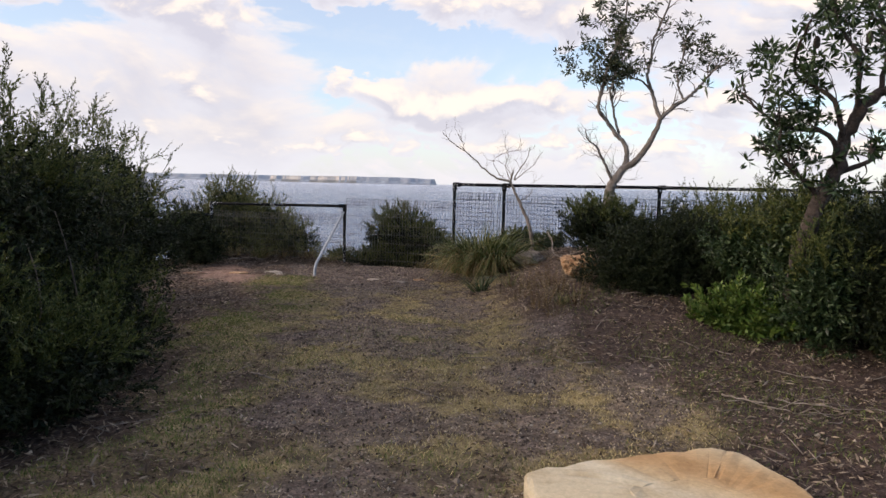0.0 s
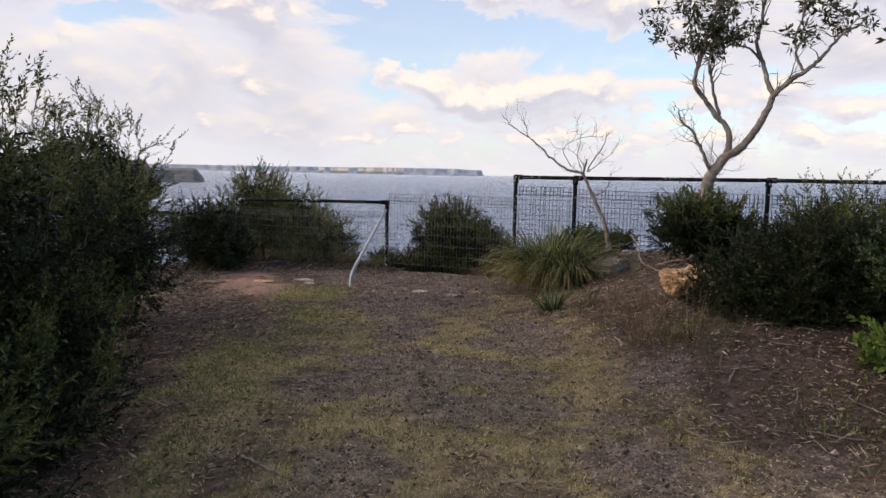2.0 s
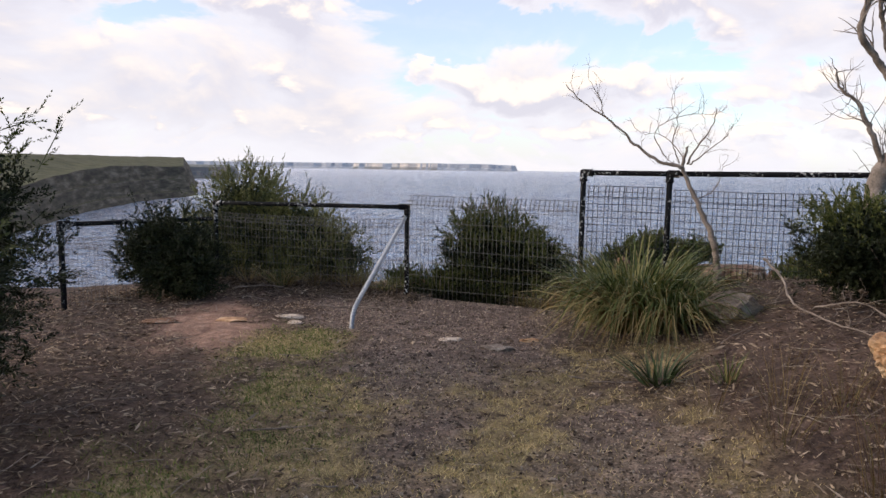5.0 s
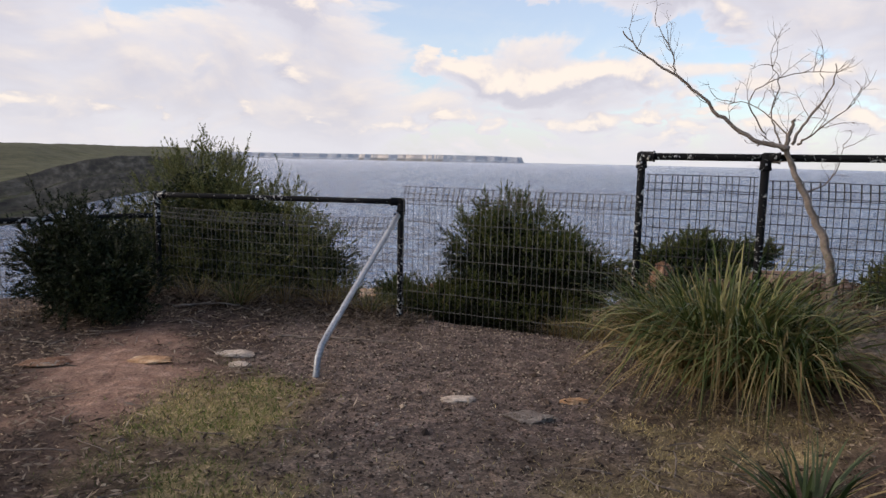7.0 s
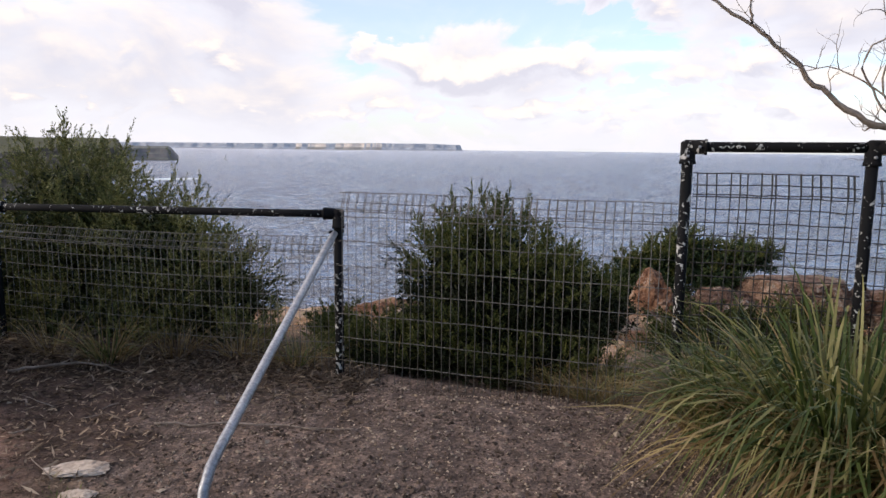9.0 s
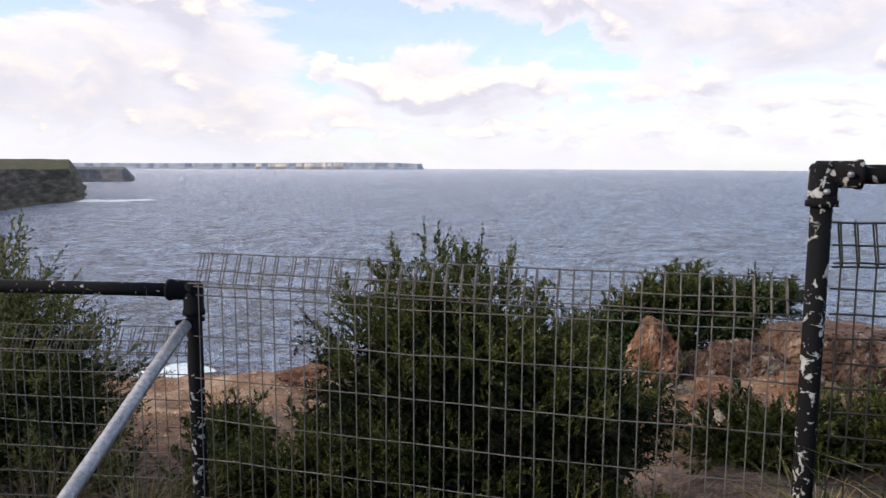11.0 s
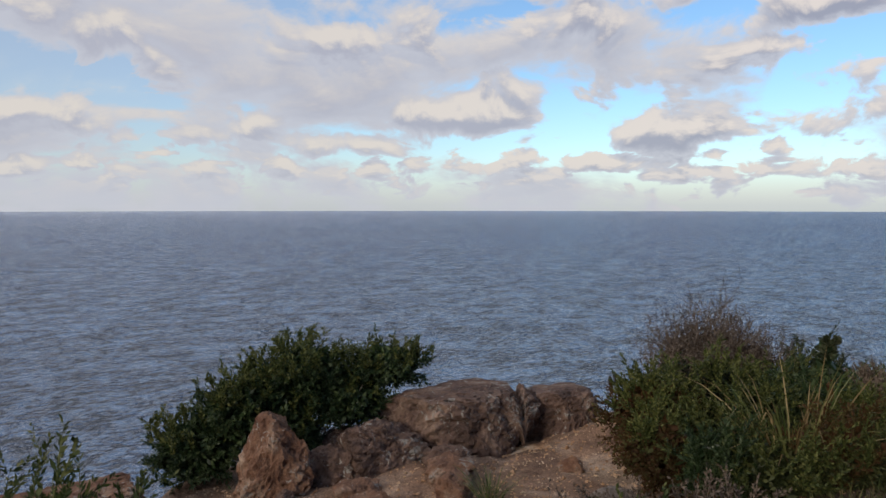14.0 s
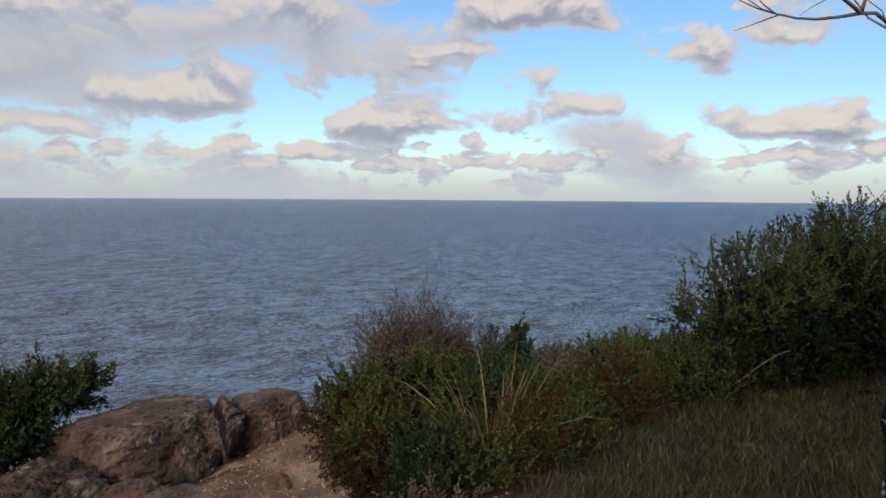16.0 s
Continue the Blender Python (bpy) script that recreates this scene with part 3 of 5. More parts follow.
    clay = ss(0.15, 0.75, 1 - np.hypot((x + 3.4 + 0.35 * (y - 10.5)) / 0.95, (y - 10.5) / 1.7) + 0.9 * (n2 - 0.5)) * (1 - lawn * 0.8)
    rock = ss(13.8, 15.2, y + 1.2 * (n2 - 0.5)) * (1 - verge)
    litter = np.clip((1 - turf) * (1 - gravel) * (1 - clay) * (1 - rock), 0, 1)
    return {"gravel": gravel, "turf": turf, "clay": clay, "rock": rock, "litter": litter}


def build_ground():
    xs = np.concatenate([-np.geomspace(400, 9.2, 26), np.arange(-9, 9.01, 0.11), np.geomspace(9.2, 400, 26)])
    ys = np.concatenate([-np.geomspace(400, 3.2, 24), np.arange(-3, 20.01, 0.11), np.arange(20.3, 27, 0.45)])
    gx, gy = np.meshgrid(xs, ys, indexing="ij")
    z = gz(gx, gy)
    me = raw_mesh("ground", np.stack([gx, gy, z], -1).reshape(-1, 3), grid_faces(len(xs), len(ys)), 4, GROUND, True)
    for key, values in ground_masks(gx, gy).items():
        if key == "litter":
            continue
        attr = me.attributes.new(key, "FLOAT", "POINT")
        attr.data.foreach_set("value", values.astype(np.float32).ravel())
    tagged(new("ground", me), "worn headland ground of gravel, patchy turf and leaf litter", "ground", kind="structure")


def build_sea():
    r = np.concatenate([[12], np.geomspace(60, 4950, 40)])
    a = np.linspace(0, 2 * math.pi, 180, endpoint=False)
    ga, gr = np.meshgrid(a, r, indexing="ij")
    v = np.stack([gr * np.cos(ga), gr * np.sin(ga) + 40, np.full(ga.shape, -35.0)], -1).reshape(-1, 3)
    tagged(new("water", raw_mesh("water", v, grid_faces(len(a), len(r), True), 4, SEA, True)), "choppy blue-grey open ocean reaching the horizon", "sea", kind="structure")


def build_headland(name, label, bearings, tip, dist, top, mat):
    """A cliffed headland seen across the bay: bearings in degrees left of straight ahead."""
    th = np.linspace(bearings[0], bearings[1], 220)
    out = np.concatenate([np.linspace(-25, 45, 36), np.geomspace(50, 500, 22)])
    gt, go = np.meshgrid(th, out, indexing="ij")
    r0 = np.interp(gt, [p[0] for p in dist], [p[1] for p in dist])
    r0 = r0 * (1 + 0.05 * (vnoise(gt, 0 * gt, 0.35, 31, 4) - 0.5))
    r = r0 + go
    x, y = -r * np.sin(np.radians(gt)), r * np.cos(np.radians(gt))
    jag = 10 * (vnoise(x, y, 0.05, 33, 4) - 0.5)
    face = 0.25 * ss(-22, -8, go + jag) + 0.35 * ss(-4, 4, go + jag) + 0.40 * ss(14, 24, go + jag)
    brow = top[0] - 13 * ss(34, 43, gt)
    crown = brow + (top[1] - brow) * ss(20, 260, go) + 3.0 * (vnoise(x, y, 0.03, 34, 4) - 0.5)
    side = ss(tip, tip + 0.9, gt + 0.5 * (vnoise(go, gt, 0.05, 35) - 0.5))
    z = -36.5 + (36.5 + crown) * face * side
    v = np.stack([x, y, z], -1).reshape(-1, 3)
    tagged(new(name, raw_mesh(name, v, grid_faces(len(th), len(out)), 4, mat, False)), label, "headland", kind="structure")


def build_peninsula():
    xs = np.linspace(-2900, -300, 420)
    out = np.array([-40, -15, -6, 0, 6, 12, 30, 80, 200, 320, 330])
    gx, go = np.meshgrid(xs, out, indexing="ij")
    butt = 30 * (vnoise(gx, 0 * gx, 0.022, 41, 3) - 0.5)
    y = 4300 + go + butt + 0.05 * (gx + 315)
    top = 2.5 + 4.5 * ss(-1150, -880, gx) - 5.0 * ss(-520, -330, gx) + 2.0 * (vnoise(gx, 0 * gx, 0.01, 42, 3) - 0.5) - 3.0 * ss(1300, 1900, -gx)
    face = 0.3 * ss(-38, -16, go) + 0.7 * ss(-10, 4, go)
    z = -36 + (36 + top) * face * (1 - ss(322, 329, go)) * ss(-300, -318, gx)
    v = np.stack([gx, y, z], -1).reshape(-1, 3)
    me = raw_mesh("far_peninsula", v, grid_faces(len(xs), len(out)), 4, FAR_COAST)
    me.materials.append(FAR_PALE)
    mid = (xs[:-1] + xs[1:]) / 2
    # stretches of cliff that get the painted sunlit colour
    pale = ((mid > -1060) & (mid < -760)) & (vnoise(mid, 0 * mid, 0.06, 43) > 0.3)
    pale |= (mid > -1300) & (mid < -1060) & (vnoise(mid, 0 * mid, 0.03, 44) > 0.62)
    me.polygons.foreach_set("material_index", np.repeat(pale.astype(np.int32), len(out) - 1))
    tagged(new("far_peninsula", me), "distant flat-topped peninsula with pale sandstone sea cliffs, haze and sunlight in the colour", "headland", kind="structure")


def build_foam():
    spots = [(-53, 128, 7, 5), (-66, 112, 14, 6), (-74, 120, 16, 7), (-360, 672, 34, 12), (-420, 632, 48, 14), (-330, 690, 18, 6), (-440, 560, 40, 8), (-395, 690, 16, 7)]
    for x, y, a, b in spots:
        n, rings = 72, 6
        th = np.linspace(0, 2 * math.pi, n, endpoint=False)
        edge = 0.45 + 1.1 * vnoise(3 * np.cos(th) + x, 3 * np.sin(th) + y, 0.9, 51, 4)
        rr = np.linspace(0.02, 1, rings)
        gt, gr = np.meshgrid(th, rr, indexing="ij")
        px = x + a * gr * edge[:, None] * np.cos(gt)
        py = y + (2.0 if y > 300 else 0.9) * b * gr * edge[:, None] * np.sin(gt)
        pz = -34.9 + 0.25 * vnoise(px, py, 0.3, 52) * (1 - gr)
        v = np.stack([px, py, pz], -1).reshape(-1, 3)
        tagged(new("surf", raw_mesh("surf", v, grid_faces(n, rings, True), 4, FOAM, True)), "white surf washing round the cliff foot", "surf", "surf patches", "structure")


build_ground()
build_sea()
build_headland("near_headland", "grass-topped dark sea cliff across the bay", (28.3, 110), 28.9, [(28, 800), (33, 690), (40, 430), (55, 260), (80, 130), (110, 90)], (-4, 5), NEAR_COAST)
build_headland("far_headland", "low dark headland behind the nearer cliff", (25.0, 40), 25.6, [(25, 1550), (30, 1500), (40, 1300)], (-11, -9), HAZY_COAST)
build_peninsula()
build_foam()



def build_boat(x, y):
    """A small white yacht far out in the bay."""
    ob = thing("sailing_boat", (x, y, -35.0), "tiny white sailing boat far out on the bay", "boat")
    hull = tube("hull", [(x - 4.5, y, -34.4), (x - 3.6, y, -34.5), (x, y, -34.6), (x + 3.0, y, -34.5), (x + 5.2, y, -34.2)], [0.5, 0.9, 1.2, 0.9, 0.15], CHALK, 10)
    piece("hull", hull, ob)
    piece("mast", tube("mast", [(x + 0.6, y, -34.4), (x + 0.6, y, -28.0), (x + 0.6, y, -22.0)], 0.09, ZINC, 6), ob)
    rows = np.linspace(0, 1, 9)
    luff = np.stack([np.full(9, x + 0.5), np.full(9, y), -33.0 + 10.6 * rows], -1)
    leech = np.stack([x + 0.5 - 4.4 * (1 - rows) - 0.02, y + 0.5 * (1 - rows), -33.0 + 10.6 * rows], -1)
    v = np.stack([luff, leech, leech + (0, 0.04, 0), luff + (0, 0.04, 0)], 1).transpose(1, 0, 2).reshape(-1, 3)
    piece("sail", raw_mesh("sail", v, grid_faces(4, 9, True), 4, CHALK, True), ob, "white mainsail")


build_boat(-590.0, 1440.0)

# ---- fence ----


def collar(points, r, mat):
    return tube("collar", points, r, mat, 14)


def span(a, b, n):
    return [tuple(np.array(a) + (np.array(b) - np.array(a)) * k / (n - 1)) for k in range(n)]


def wire_mesh(parent, a, b, z0, z1, pitch, levels, mat, roll=0.05, drop=0.11, r=0.0022, sag=0.0, flip=1):
    """Welded roll-top mesh between two posts: upright wires bent over at the top, and level wires."""
    a, b = np.array(a, float), np.array(b, float)
    run = b - a
    length = float(np.hypot(*run))
    along = run / length
    face = flip * np.array([along[1], -along[0]])      # towards the path
    out = -face
    shape = [(0, z0 - 0.04), (0.0, 0.5 * (z0 + z1)), (0.0, z1 - drop), (roll, z1 - 0.012), (roll * 0.86, z1), (roll * 0.55, z1 - 0.006), (-roll * 0.25, z1 - drop + 0.02), (-0.2 * roll, z1 - drop)]
    v, f = tube_arrays([(out[0] * o, out[1] * o, z) for o, z in shape], r, 4)
    me = raw_mesh("upright_wire", v, f, 4, mat, True)
    n = int(length / pitch)
    for k in range(n + 1):
        s = (k + 0.5) / (n + 1)
        ob = new("upright_wire", me)
        ob.parent = parent
        p = a + run * s
        ob.location = Vector((p[0], p[1], -sag * 4 * s * (1 - s) + rng.normal(0, 0.002))) - parent.location
        ob.rotation_euler = (rng.normal(0, 0.006), rng.normal(0, 0.006), rng.normal(0, 0.02))
    for z, o in [(lv, 0.004) for lv in levels] + [(z1 - 0.004, roll * 0.9), (z1 - drop, 0.004), (z1 - drop + 0.016, -roll * 0.25), (z1 - 0.5 * drop, roll * 0.12)]:
        pts = []
        for k in range(13):
            s = k / 12
            p = a + run * s + out * o + out * rng.normal(0, 0.003)
            pts.append((p[0], p[1], z - sag * 4 * s * (1 - s) + rng.normal(0, 0.002)))
        piece("level_wire", tube("level_wire", pts, r, mat, 4), parent)


def post(parent, x, y, z0, z1, r=0.03):
    p = piece("post", tube("post", [(x, y, z0 - 0.25), (x, y, z0), (x, y, 0.5 * (z0 + z1)), (x, y, z1)], r, PAINT, 14), parent, "black-painted pipe post, paint flaking")
    return p


def fitting(parent, x, y, z, way, size=0.039):
    """A cast corner or tee that clamps post and rail: two short sleeves with a raised lip."""
    w = np.array(way)
    c = np.array([x, y, z])
    parts = [tube_arrays([c - w * 0.02, c + w * 0.085, c + w * 0.087, c + w * 0.1], [size, size, size * 1.1, size * 1.1], 14),
             tube_arrays([c + (0, 0, 0.032), c + (0, 0, 0.02), c + (0, 0, -0.075), c + (0, 0, -0.077), c + (0, 0, -0.095)], [size * 0.8, size, size, size * 1.12, size * 1.12], 14)]
    body = piece("corner_fitting", raw_mesh("corner_fitting", *join_arrays(parts), 4, PAINT, True), parent, "cast pipe clamp with chipped paint")
    n = np.array([w[1], -w[0], 0])
    for at in (c + w * 0.06, c + (0, 0, -0.05)):
        piece("clamp_bolt", tube("clamp_bolt", [at + n * (size - 0.004), at + n * (size + 0.012)], 0.009, ZINC, 6), body)
    return body


def rail(parent, a, b, r=0.027):
    pts = span(a, b, 7)
    return piece("top_rail", tube("top_rail", pts, r, PAINT, 14), parent, "black pipe rail, lichen-spotted and flaking")


def way2(a, b):
    d = np.array([b[0] - a[0], b[1] - a[1], 0.0])
    return d / np.linalg.norm(d)


def build_fences():
    ll, l, r1, r2, r3, r4, r5 = FENCE[1:]
    lll = FENCE[0]
    low = thing("pipe_fence", (l[0], l[1], 0.03), "low black pipe fence with rusty roll-top mesh", "fence", "cliff fences")
    post(low, *l, 0.03, 1.06)
    post(low, *ll, -0.05, 1.03)
    rail(low, (*l, 1.083), (*ll, 1.053))
    fitting(low, *l, 1.083, way2(l, ll))
    fitting(low, *ll, 1.053, way2(ll, l))
    wire_mesh(low, ll, l, -0.02, 0.93, 0.054, [0.08, 0.19, 0.30, 0.41, 0.52, 0.63, 0.74], WIRE, sag=0.025)
    # bent galvanised brace in front of the end post
    strut = [(-1.972, 12.765, 0.955), (-1.985, 12.5, 0.85), (-2.03, 11.35, 0.385), (-2.043, 11.0, 0.245), (-2.05, 10.9, 0.19), (-2.053, 10.83, 0.12), (-2.053, 10.79, 0.0), (-2.053, 10.78, -0.12)]
    piece("brace", tube("brace", strut, 0.0235, ZINC, 14), low, "bent galvanised steel brace pipe")
    piece("bolt", tube("bolt", [(-2.0, 12.74, 0.968), (-1.955, 12.79, 0.968), (-1.92, 12.82, 0.968)], 0.01, PAINT, 8), low)

    side = thing("pipe_fence", (lll[0], lll[1], -0.02), "lowest run of black pipe fence turning along the scrub", "fence", "cliff fences")
    post(side, *lll, -0.02, 0.90)
    rail(side, (ll[0] - 0.04, ll[1] - 0.05, 0.835), (*lll, 0.92))
    fitting(side, *lll, 0.92, way2(lll, ll))
    wire_mesh(side, lll, (ll[0] - 0.03, ll[1] - 0.05), -0.05, 0.76, 0.054, [0.06, 0.17, 0.28, 0.39, 0.5, 0.6], WIRE, sag=0.03)

    gate = thing("mesh_panel", (-0.9, 12.54, 0.0), "dull zinc roll-top mesh panel closing the gap", "fence panel")
    wire_mesh(gate, (l[0] + 0.0, l[1] - 0.03), (r1[0] - 0.03, r1[1] + 0.01), -0.035, 1.235, 0.0563, [0.08, 0.245, 0.41, 0.575, 0.74, 0.907, 1.072], WIRE, drop=0.127, r=0.0024, sag=0.004)

    high = thing("pipe_fence", (r1[0], r1[1], 0.1), "tall black pipe fence with black roll-top mesh", "fence", "cliff fences")
    tops = [1.553, 1.558, 1.588, 1.60, 1.61]
    stops = (r1, r2, r3, r4, r5)
    for k, p in enumerate(stops):
        base = float(gz(*p))
        post(high, *p, base, tops[k] - 0.02, 0.031)
        q = stops[k + 1] if k + 1 < len(stops) else stops[k - 1]
        fitting(high, *p, tops[k], way2(p, q), 0.041)
        if k + 1 < len(stops):
            rail(high, (*p, tops[k]), (*q, tops[k + 1]), 0.029)
            w = way2(p, q)[:2] * 0.04
            zb = max(base, float(gz(*q)))
            low_z = 0.06 if k == 0 else zb + 0.03
            lv = [1.21 - 0.077 * q for q in range(15) if 1.21 - 0.077 * q > low_z]
            wire_mesh(high, np.array(p) + w, np.array(q) - w, low_z, 1.41 - 0.02 * (k > 0), 0.055, lv, BLACK_WIRE, drop=0.135, r=0.0033, sag=0.012 if k else -0.004)
    # chalk scribble on the rail, a few short strokes that cannot be read
    w = way2(r1, r2)
    n = np.array([w[1], -w[0], 0.0])
    for k in range(7):
        c = np.array([*r1, 1.5535]) + w * (0.17 + 0.02 * k)
        d = w * (0.007 if k % 2 else -0.005)
        stroke = tube("scribble_stroke", [c + n * 0.0295 + d + (0, 0, 0.007), c + n * 0.0298 - d * 0.4, c + n * 0.0292 - d + (0, 0, -0.007)], 0.0016, CHALK, 5)
        piece("scribble_stroke", stroke, high, "pale hand-scratched mark")


build_fences()

# ---- plants ----


def in_lobes(lobes, n, shell):
    """Points in a union of ellipsoids, most of them near its skin, with the outward way at each."""
    lobes = np.array(lobes, float)
    area = lobes[:, 3] * lobes[:, 4] + lobes[:, 4] * lobes[:, 5] + lobes[:, 3] * lobes[:, 5]
    pick = rng.choice(len(lobes), n * 3, p=area / area.sum())
    way = unit(rng.normal(size=(n * 3, 3)))
    rad = np.where(rng.random(n * 3) < shell, rng.uniform(0.78, 1.0, n * 3), rng.uniform(0.25, 0.85, n * 3))
    # lumps, so that the outline is uneven
    lump = 0.68 + 0.6 * vnoise(way[:, 0] * 3 + pick * 7.1 + lobes[pick, 0], way[:, 1] * 3 + way[:, 2] * 2.6 + lobes[pick, 1], 1.2, 61, 3)
    p = lobes[pick, :3] + way * lobes[pick, 3:] * (rad * lump)[:, None]
    depth = np.full(n * 3, 9.0)
    for lb in lobes:
        depth = np.minimum(depth, np.linalg.norm((p - lb[:3]) / lb[3:], axis=1))
    keep = (depth > 0.55 * rad)
    ok = keep & (p[:, 2] > gz(p[:, 0], p[:, 1]) + 0.02)
    p, way = p[ok][:n], way[ok][:n]
    return p, way


def sprigs(p, way, per, length, leaf, width, spread=0.9, up=0.5, jitter=0.35):
    """Leafy boughs: shoots fan out in tufts from shared branchlets, leaves set along each shoot."""
    tufts = max(8, len(p) // 6)
    kids = 7
    pick = rng.permutation(len(p))[:tufts]
    root, out = p[pick], way[pick]
    bough = unit(out * 0.9 + np.array([0, 0, up * 0.7]) + rng.normal(0, jitter, (len(pick), 3)))
    reach = length * rng.uniform(0.6, 1.45, len(pick)) * np.where(rng.random(len(pick)) < 0.12, 1.35, 1.0)
    t = np.linspace(0.0, 1.0, kids)[None] + rng.normal(0, 0.06, (len(pick), kids))
    start = (root - bough * length * 0.5)[:, None] + bough[:, None] * (reach[:, None] * t)[..., None]
    start[..., 2] += 0.10 * length * t ** 2
    shoot = unit(bough[:, None] * 0.85 + rng.normal(0, 0.48, (len(pick), kids, 3)) + np.array([0, 0, 0.22 * up]))
    start, shoot = start.reshape(-1, 3), shoot.reshape(-1, 3)
    n = len(start)
    size = length * rng.uniform(0.4, 0.95, n)
    s = np.tile(np.linspace(0.06, 1.0, per), (n, 1)) + rng.normal(0, 0.04, (n, per))
    at = start[:, None] + shoot[:, None] * (size[:, None] * s)[..., None]
    rad = unit(np.cross(shoot[:, None], rng.normal(size=(n, per, 3))))
    ways = unit(shoot[:, None] * 0.75 + rad * spread) * (leaf * rng.uniform(0.6, 1.3, (n, per)) * (1.1 - 0.35 * s))[..., None]
    side = unit(np.cross(ways, rng.normal(size=(n, per, 3)))) * (width * 0.62 * rng.uniform(0.7, 1.3, (n, per)))[..., None]
    leaves = leaf_arrays(at.reshape(-1, 3), ways.reshape(-1, 3), side.reshape(-1, 3))
    twig_side = unit(np.cross(shoot, rng.normal(size=(n, 3)))) * 0.002
    bough_side = unit(np.cross(bough, rng.normal(size=bough.shape))) * 0.004
    return join_arrays([leaves, leaf_arrays(start - shoot * 0.03, shoot * (size[:, None] + 0.03), twig_side),
                        leaf_arrays(root - bough * length * 0.9, bough * (reach + length * 0.6)[:, None], bough_side)])


def stems_for(base, targets, r, wander=0.06, sides=5):
    parts = []
    for q in targets:
        b = np.array(base) + np.append(rng.normal(0, 0.06, 2), 0)
        q = b + 0.78 * (np.array(q) - b)
        ctrl = np.array([b, b * 0.62 + q * 0.38, b * 0.3 + q * 0.7, q]) + np.vstack([np.zeros(3), rng.normal(0, wander, (3, 3))])
        ctrl[1, 2] -= 0.02
        t = np.linspace(0, 1, 9)[:, None]
        pts = (1 - t) ** 3 * ctrl[0] + 3 * t * (1 - t) ** 2 * ctrl[1] + 3 * t * t * (1 - t) * ctrl[2] + t ** 3 * ctrl[3]
        parts.append(tube_arrays(pts, np.linspace(r, r * 0.2, 9), sides))
    return parts


def shrub(label, lobes, count, per=15, length=0.16, leaf=0.034, width=0.007, mat=None, tips=None, shell=0.7, stems=16, group="headland shrubs",
          name="shrub", bark=None, up=0.5, bases=1, spread=0.65, r=0.016, crest=0.30):
    lobes = [tuple(b) for b in lobes]
    c = np.array(lobes)[:, :2].mean(0)
    z = float(gz(*c))
    ob = thing(name, (c[0], c[1], z), label, "shrub", group)
    p, way = in_lobes(lobes, count, shell)
    # upward sprigs take the tips colour, which paints in the lit top
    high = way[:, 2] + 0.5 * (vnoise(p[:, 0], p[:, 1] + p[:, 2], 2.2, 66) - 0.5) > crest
    v, f = sprigs(p[~high], way[~high], per, length, leaf, width * 1.05, spread, up)
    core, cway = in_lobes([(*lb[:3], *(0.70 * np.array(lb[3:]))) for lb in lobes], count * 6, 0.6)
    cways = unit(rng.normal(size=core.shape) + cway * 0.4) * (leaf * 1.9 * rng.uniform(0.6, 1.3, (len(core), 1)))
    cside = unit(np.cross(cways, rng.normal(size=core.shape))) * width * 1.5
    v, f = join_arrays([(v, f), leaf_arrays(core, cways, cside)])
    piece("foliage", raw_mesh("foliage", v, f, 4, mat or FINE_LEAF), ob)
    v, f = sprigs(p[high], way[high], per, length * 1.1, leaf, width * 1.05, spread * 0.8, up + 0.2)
    piece("upper_shoots", raw_mesh("upper_shoots", v, f, 4, tips or TIP_LEAF), ob, "upper shoots, new growth coloured paler as if lit")
    parts = []
    roots = [c] if bases == 1 else [np.array(lb[:2]) for lb in lobes]
    for k, root in enumerate(roots):
        near = p[np.argsort(np.linalg.norm(p[:, :2] - root, axis=1))[: max(60, len(p) // len(roots))]]
        goal = near[rng.integers(0, len(near), max(4, stems // len(roots)))]
        parts += stems_for((*root, float(gz(*root)) - 0.03), goal, r)
    piece("woody_base", raw_mesh("woody_base", *join_arrays(parts), 4, bark or SHRUB_BARK, True), ob)
    return ob


def blades(centre, n, radius, h, width, mat, droop=0.6, segs=6, lean=0.75, name="blades"):
    """Arching strap leaves from one crown: quads along a bent midrib."""
    a = rng.uniform(0, 2 * math.pi, n)
    root = np.sqrt(rng.random(n)) * radius * 0.3
    x0, y0 = centre[0] + root * np.cos(a), centre[1] + root * np.sin(a)
    z0 = gz(x0, y0) - 0.02
    a = a + rng.normal(0, 0.35, n)
    tall = h * rng.uniform(0.55, 1.1, n)
    reach = radius * lean * rng.uniform(0.25, 1.15, n)
    s = np.linspace(0, 1, segs)
    px = x0[:, None] + np.cos(a)[:, None] * reach[:, None] * s ** 1.35
    py = y0[:, None] + np.sin(a)[:, None] * reach[:, None] * s ** 1.35
    d = (droop * rng.uniform(0.3, 1.3, n))[:, None]
    pz = z0[:, None] + tall[:, None] * (s * (1 + 0.15) - d * s ** 3.2 * 0.75)
    ground = gz(px, py) + 0.01
    pz = np.maximum(pz, ground)
    mid = np.stack([px, py, pz], -1)
    turn = a + math.pi / 2 + rng.normal(0, 0.4, n)
    w = (width * rng.uniform(0.6, 1.2, n))[:, None] * (1 - s ** 2.5 * 0.92)
    side = np.stack([np.cos(turn)[:, None] * w, np.sin(turn)[:, None] * w, 0.3 * w * rng.normal(size=(n, 1))], -1) * 0.5
    v = np.stack([mid - side, mid + side], 2).reshape(-1, 3)
    k = np.arange(n)[:, None] * segs * 2 + np.arange(segs - 1) * 2
    f = np.stack([k, k + 1, k + 3, k + 2], -1).reshape(-1, 4)
    return v, f


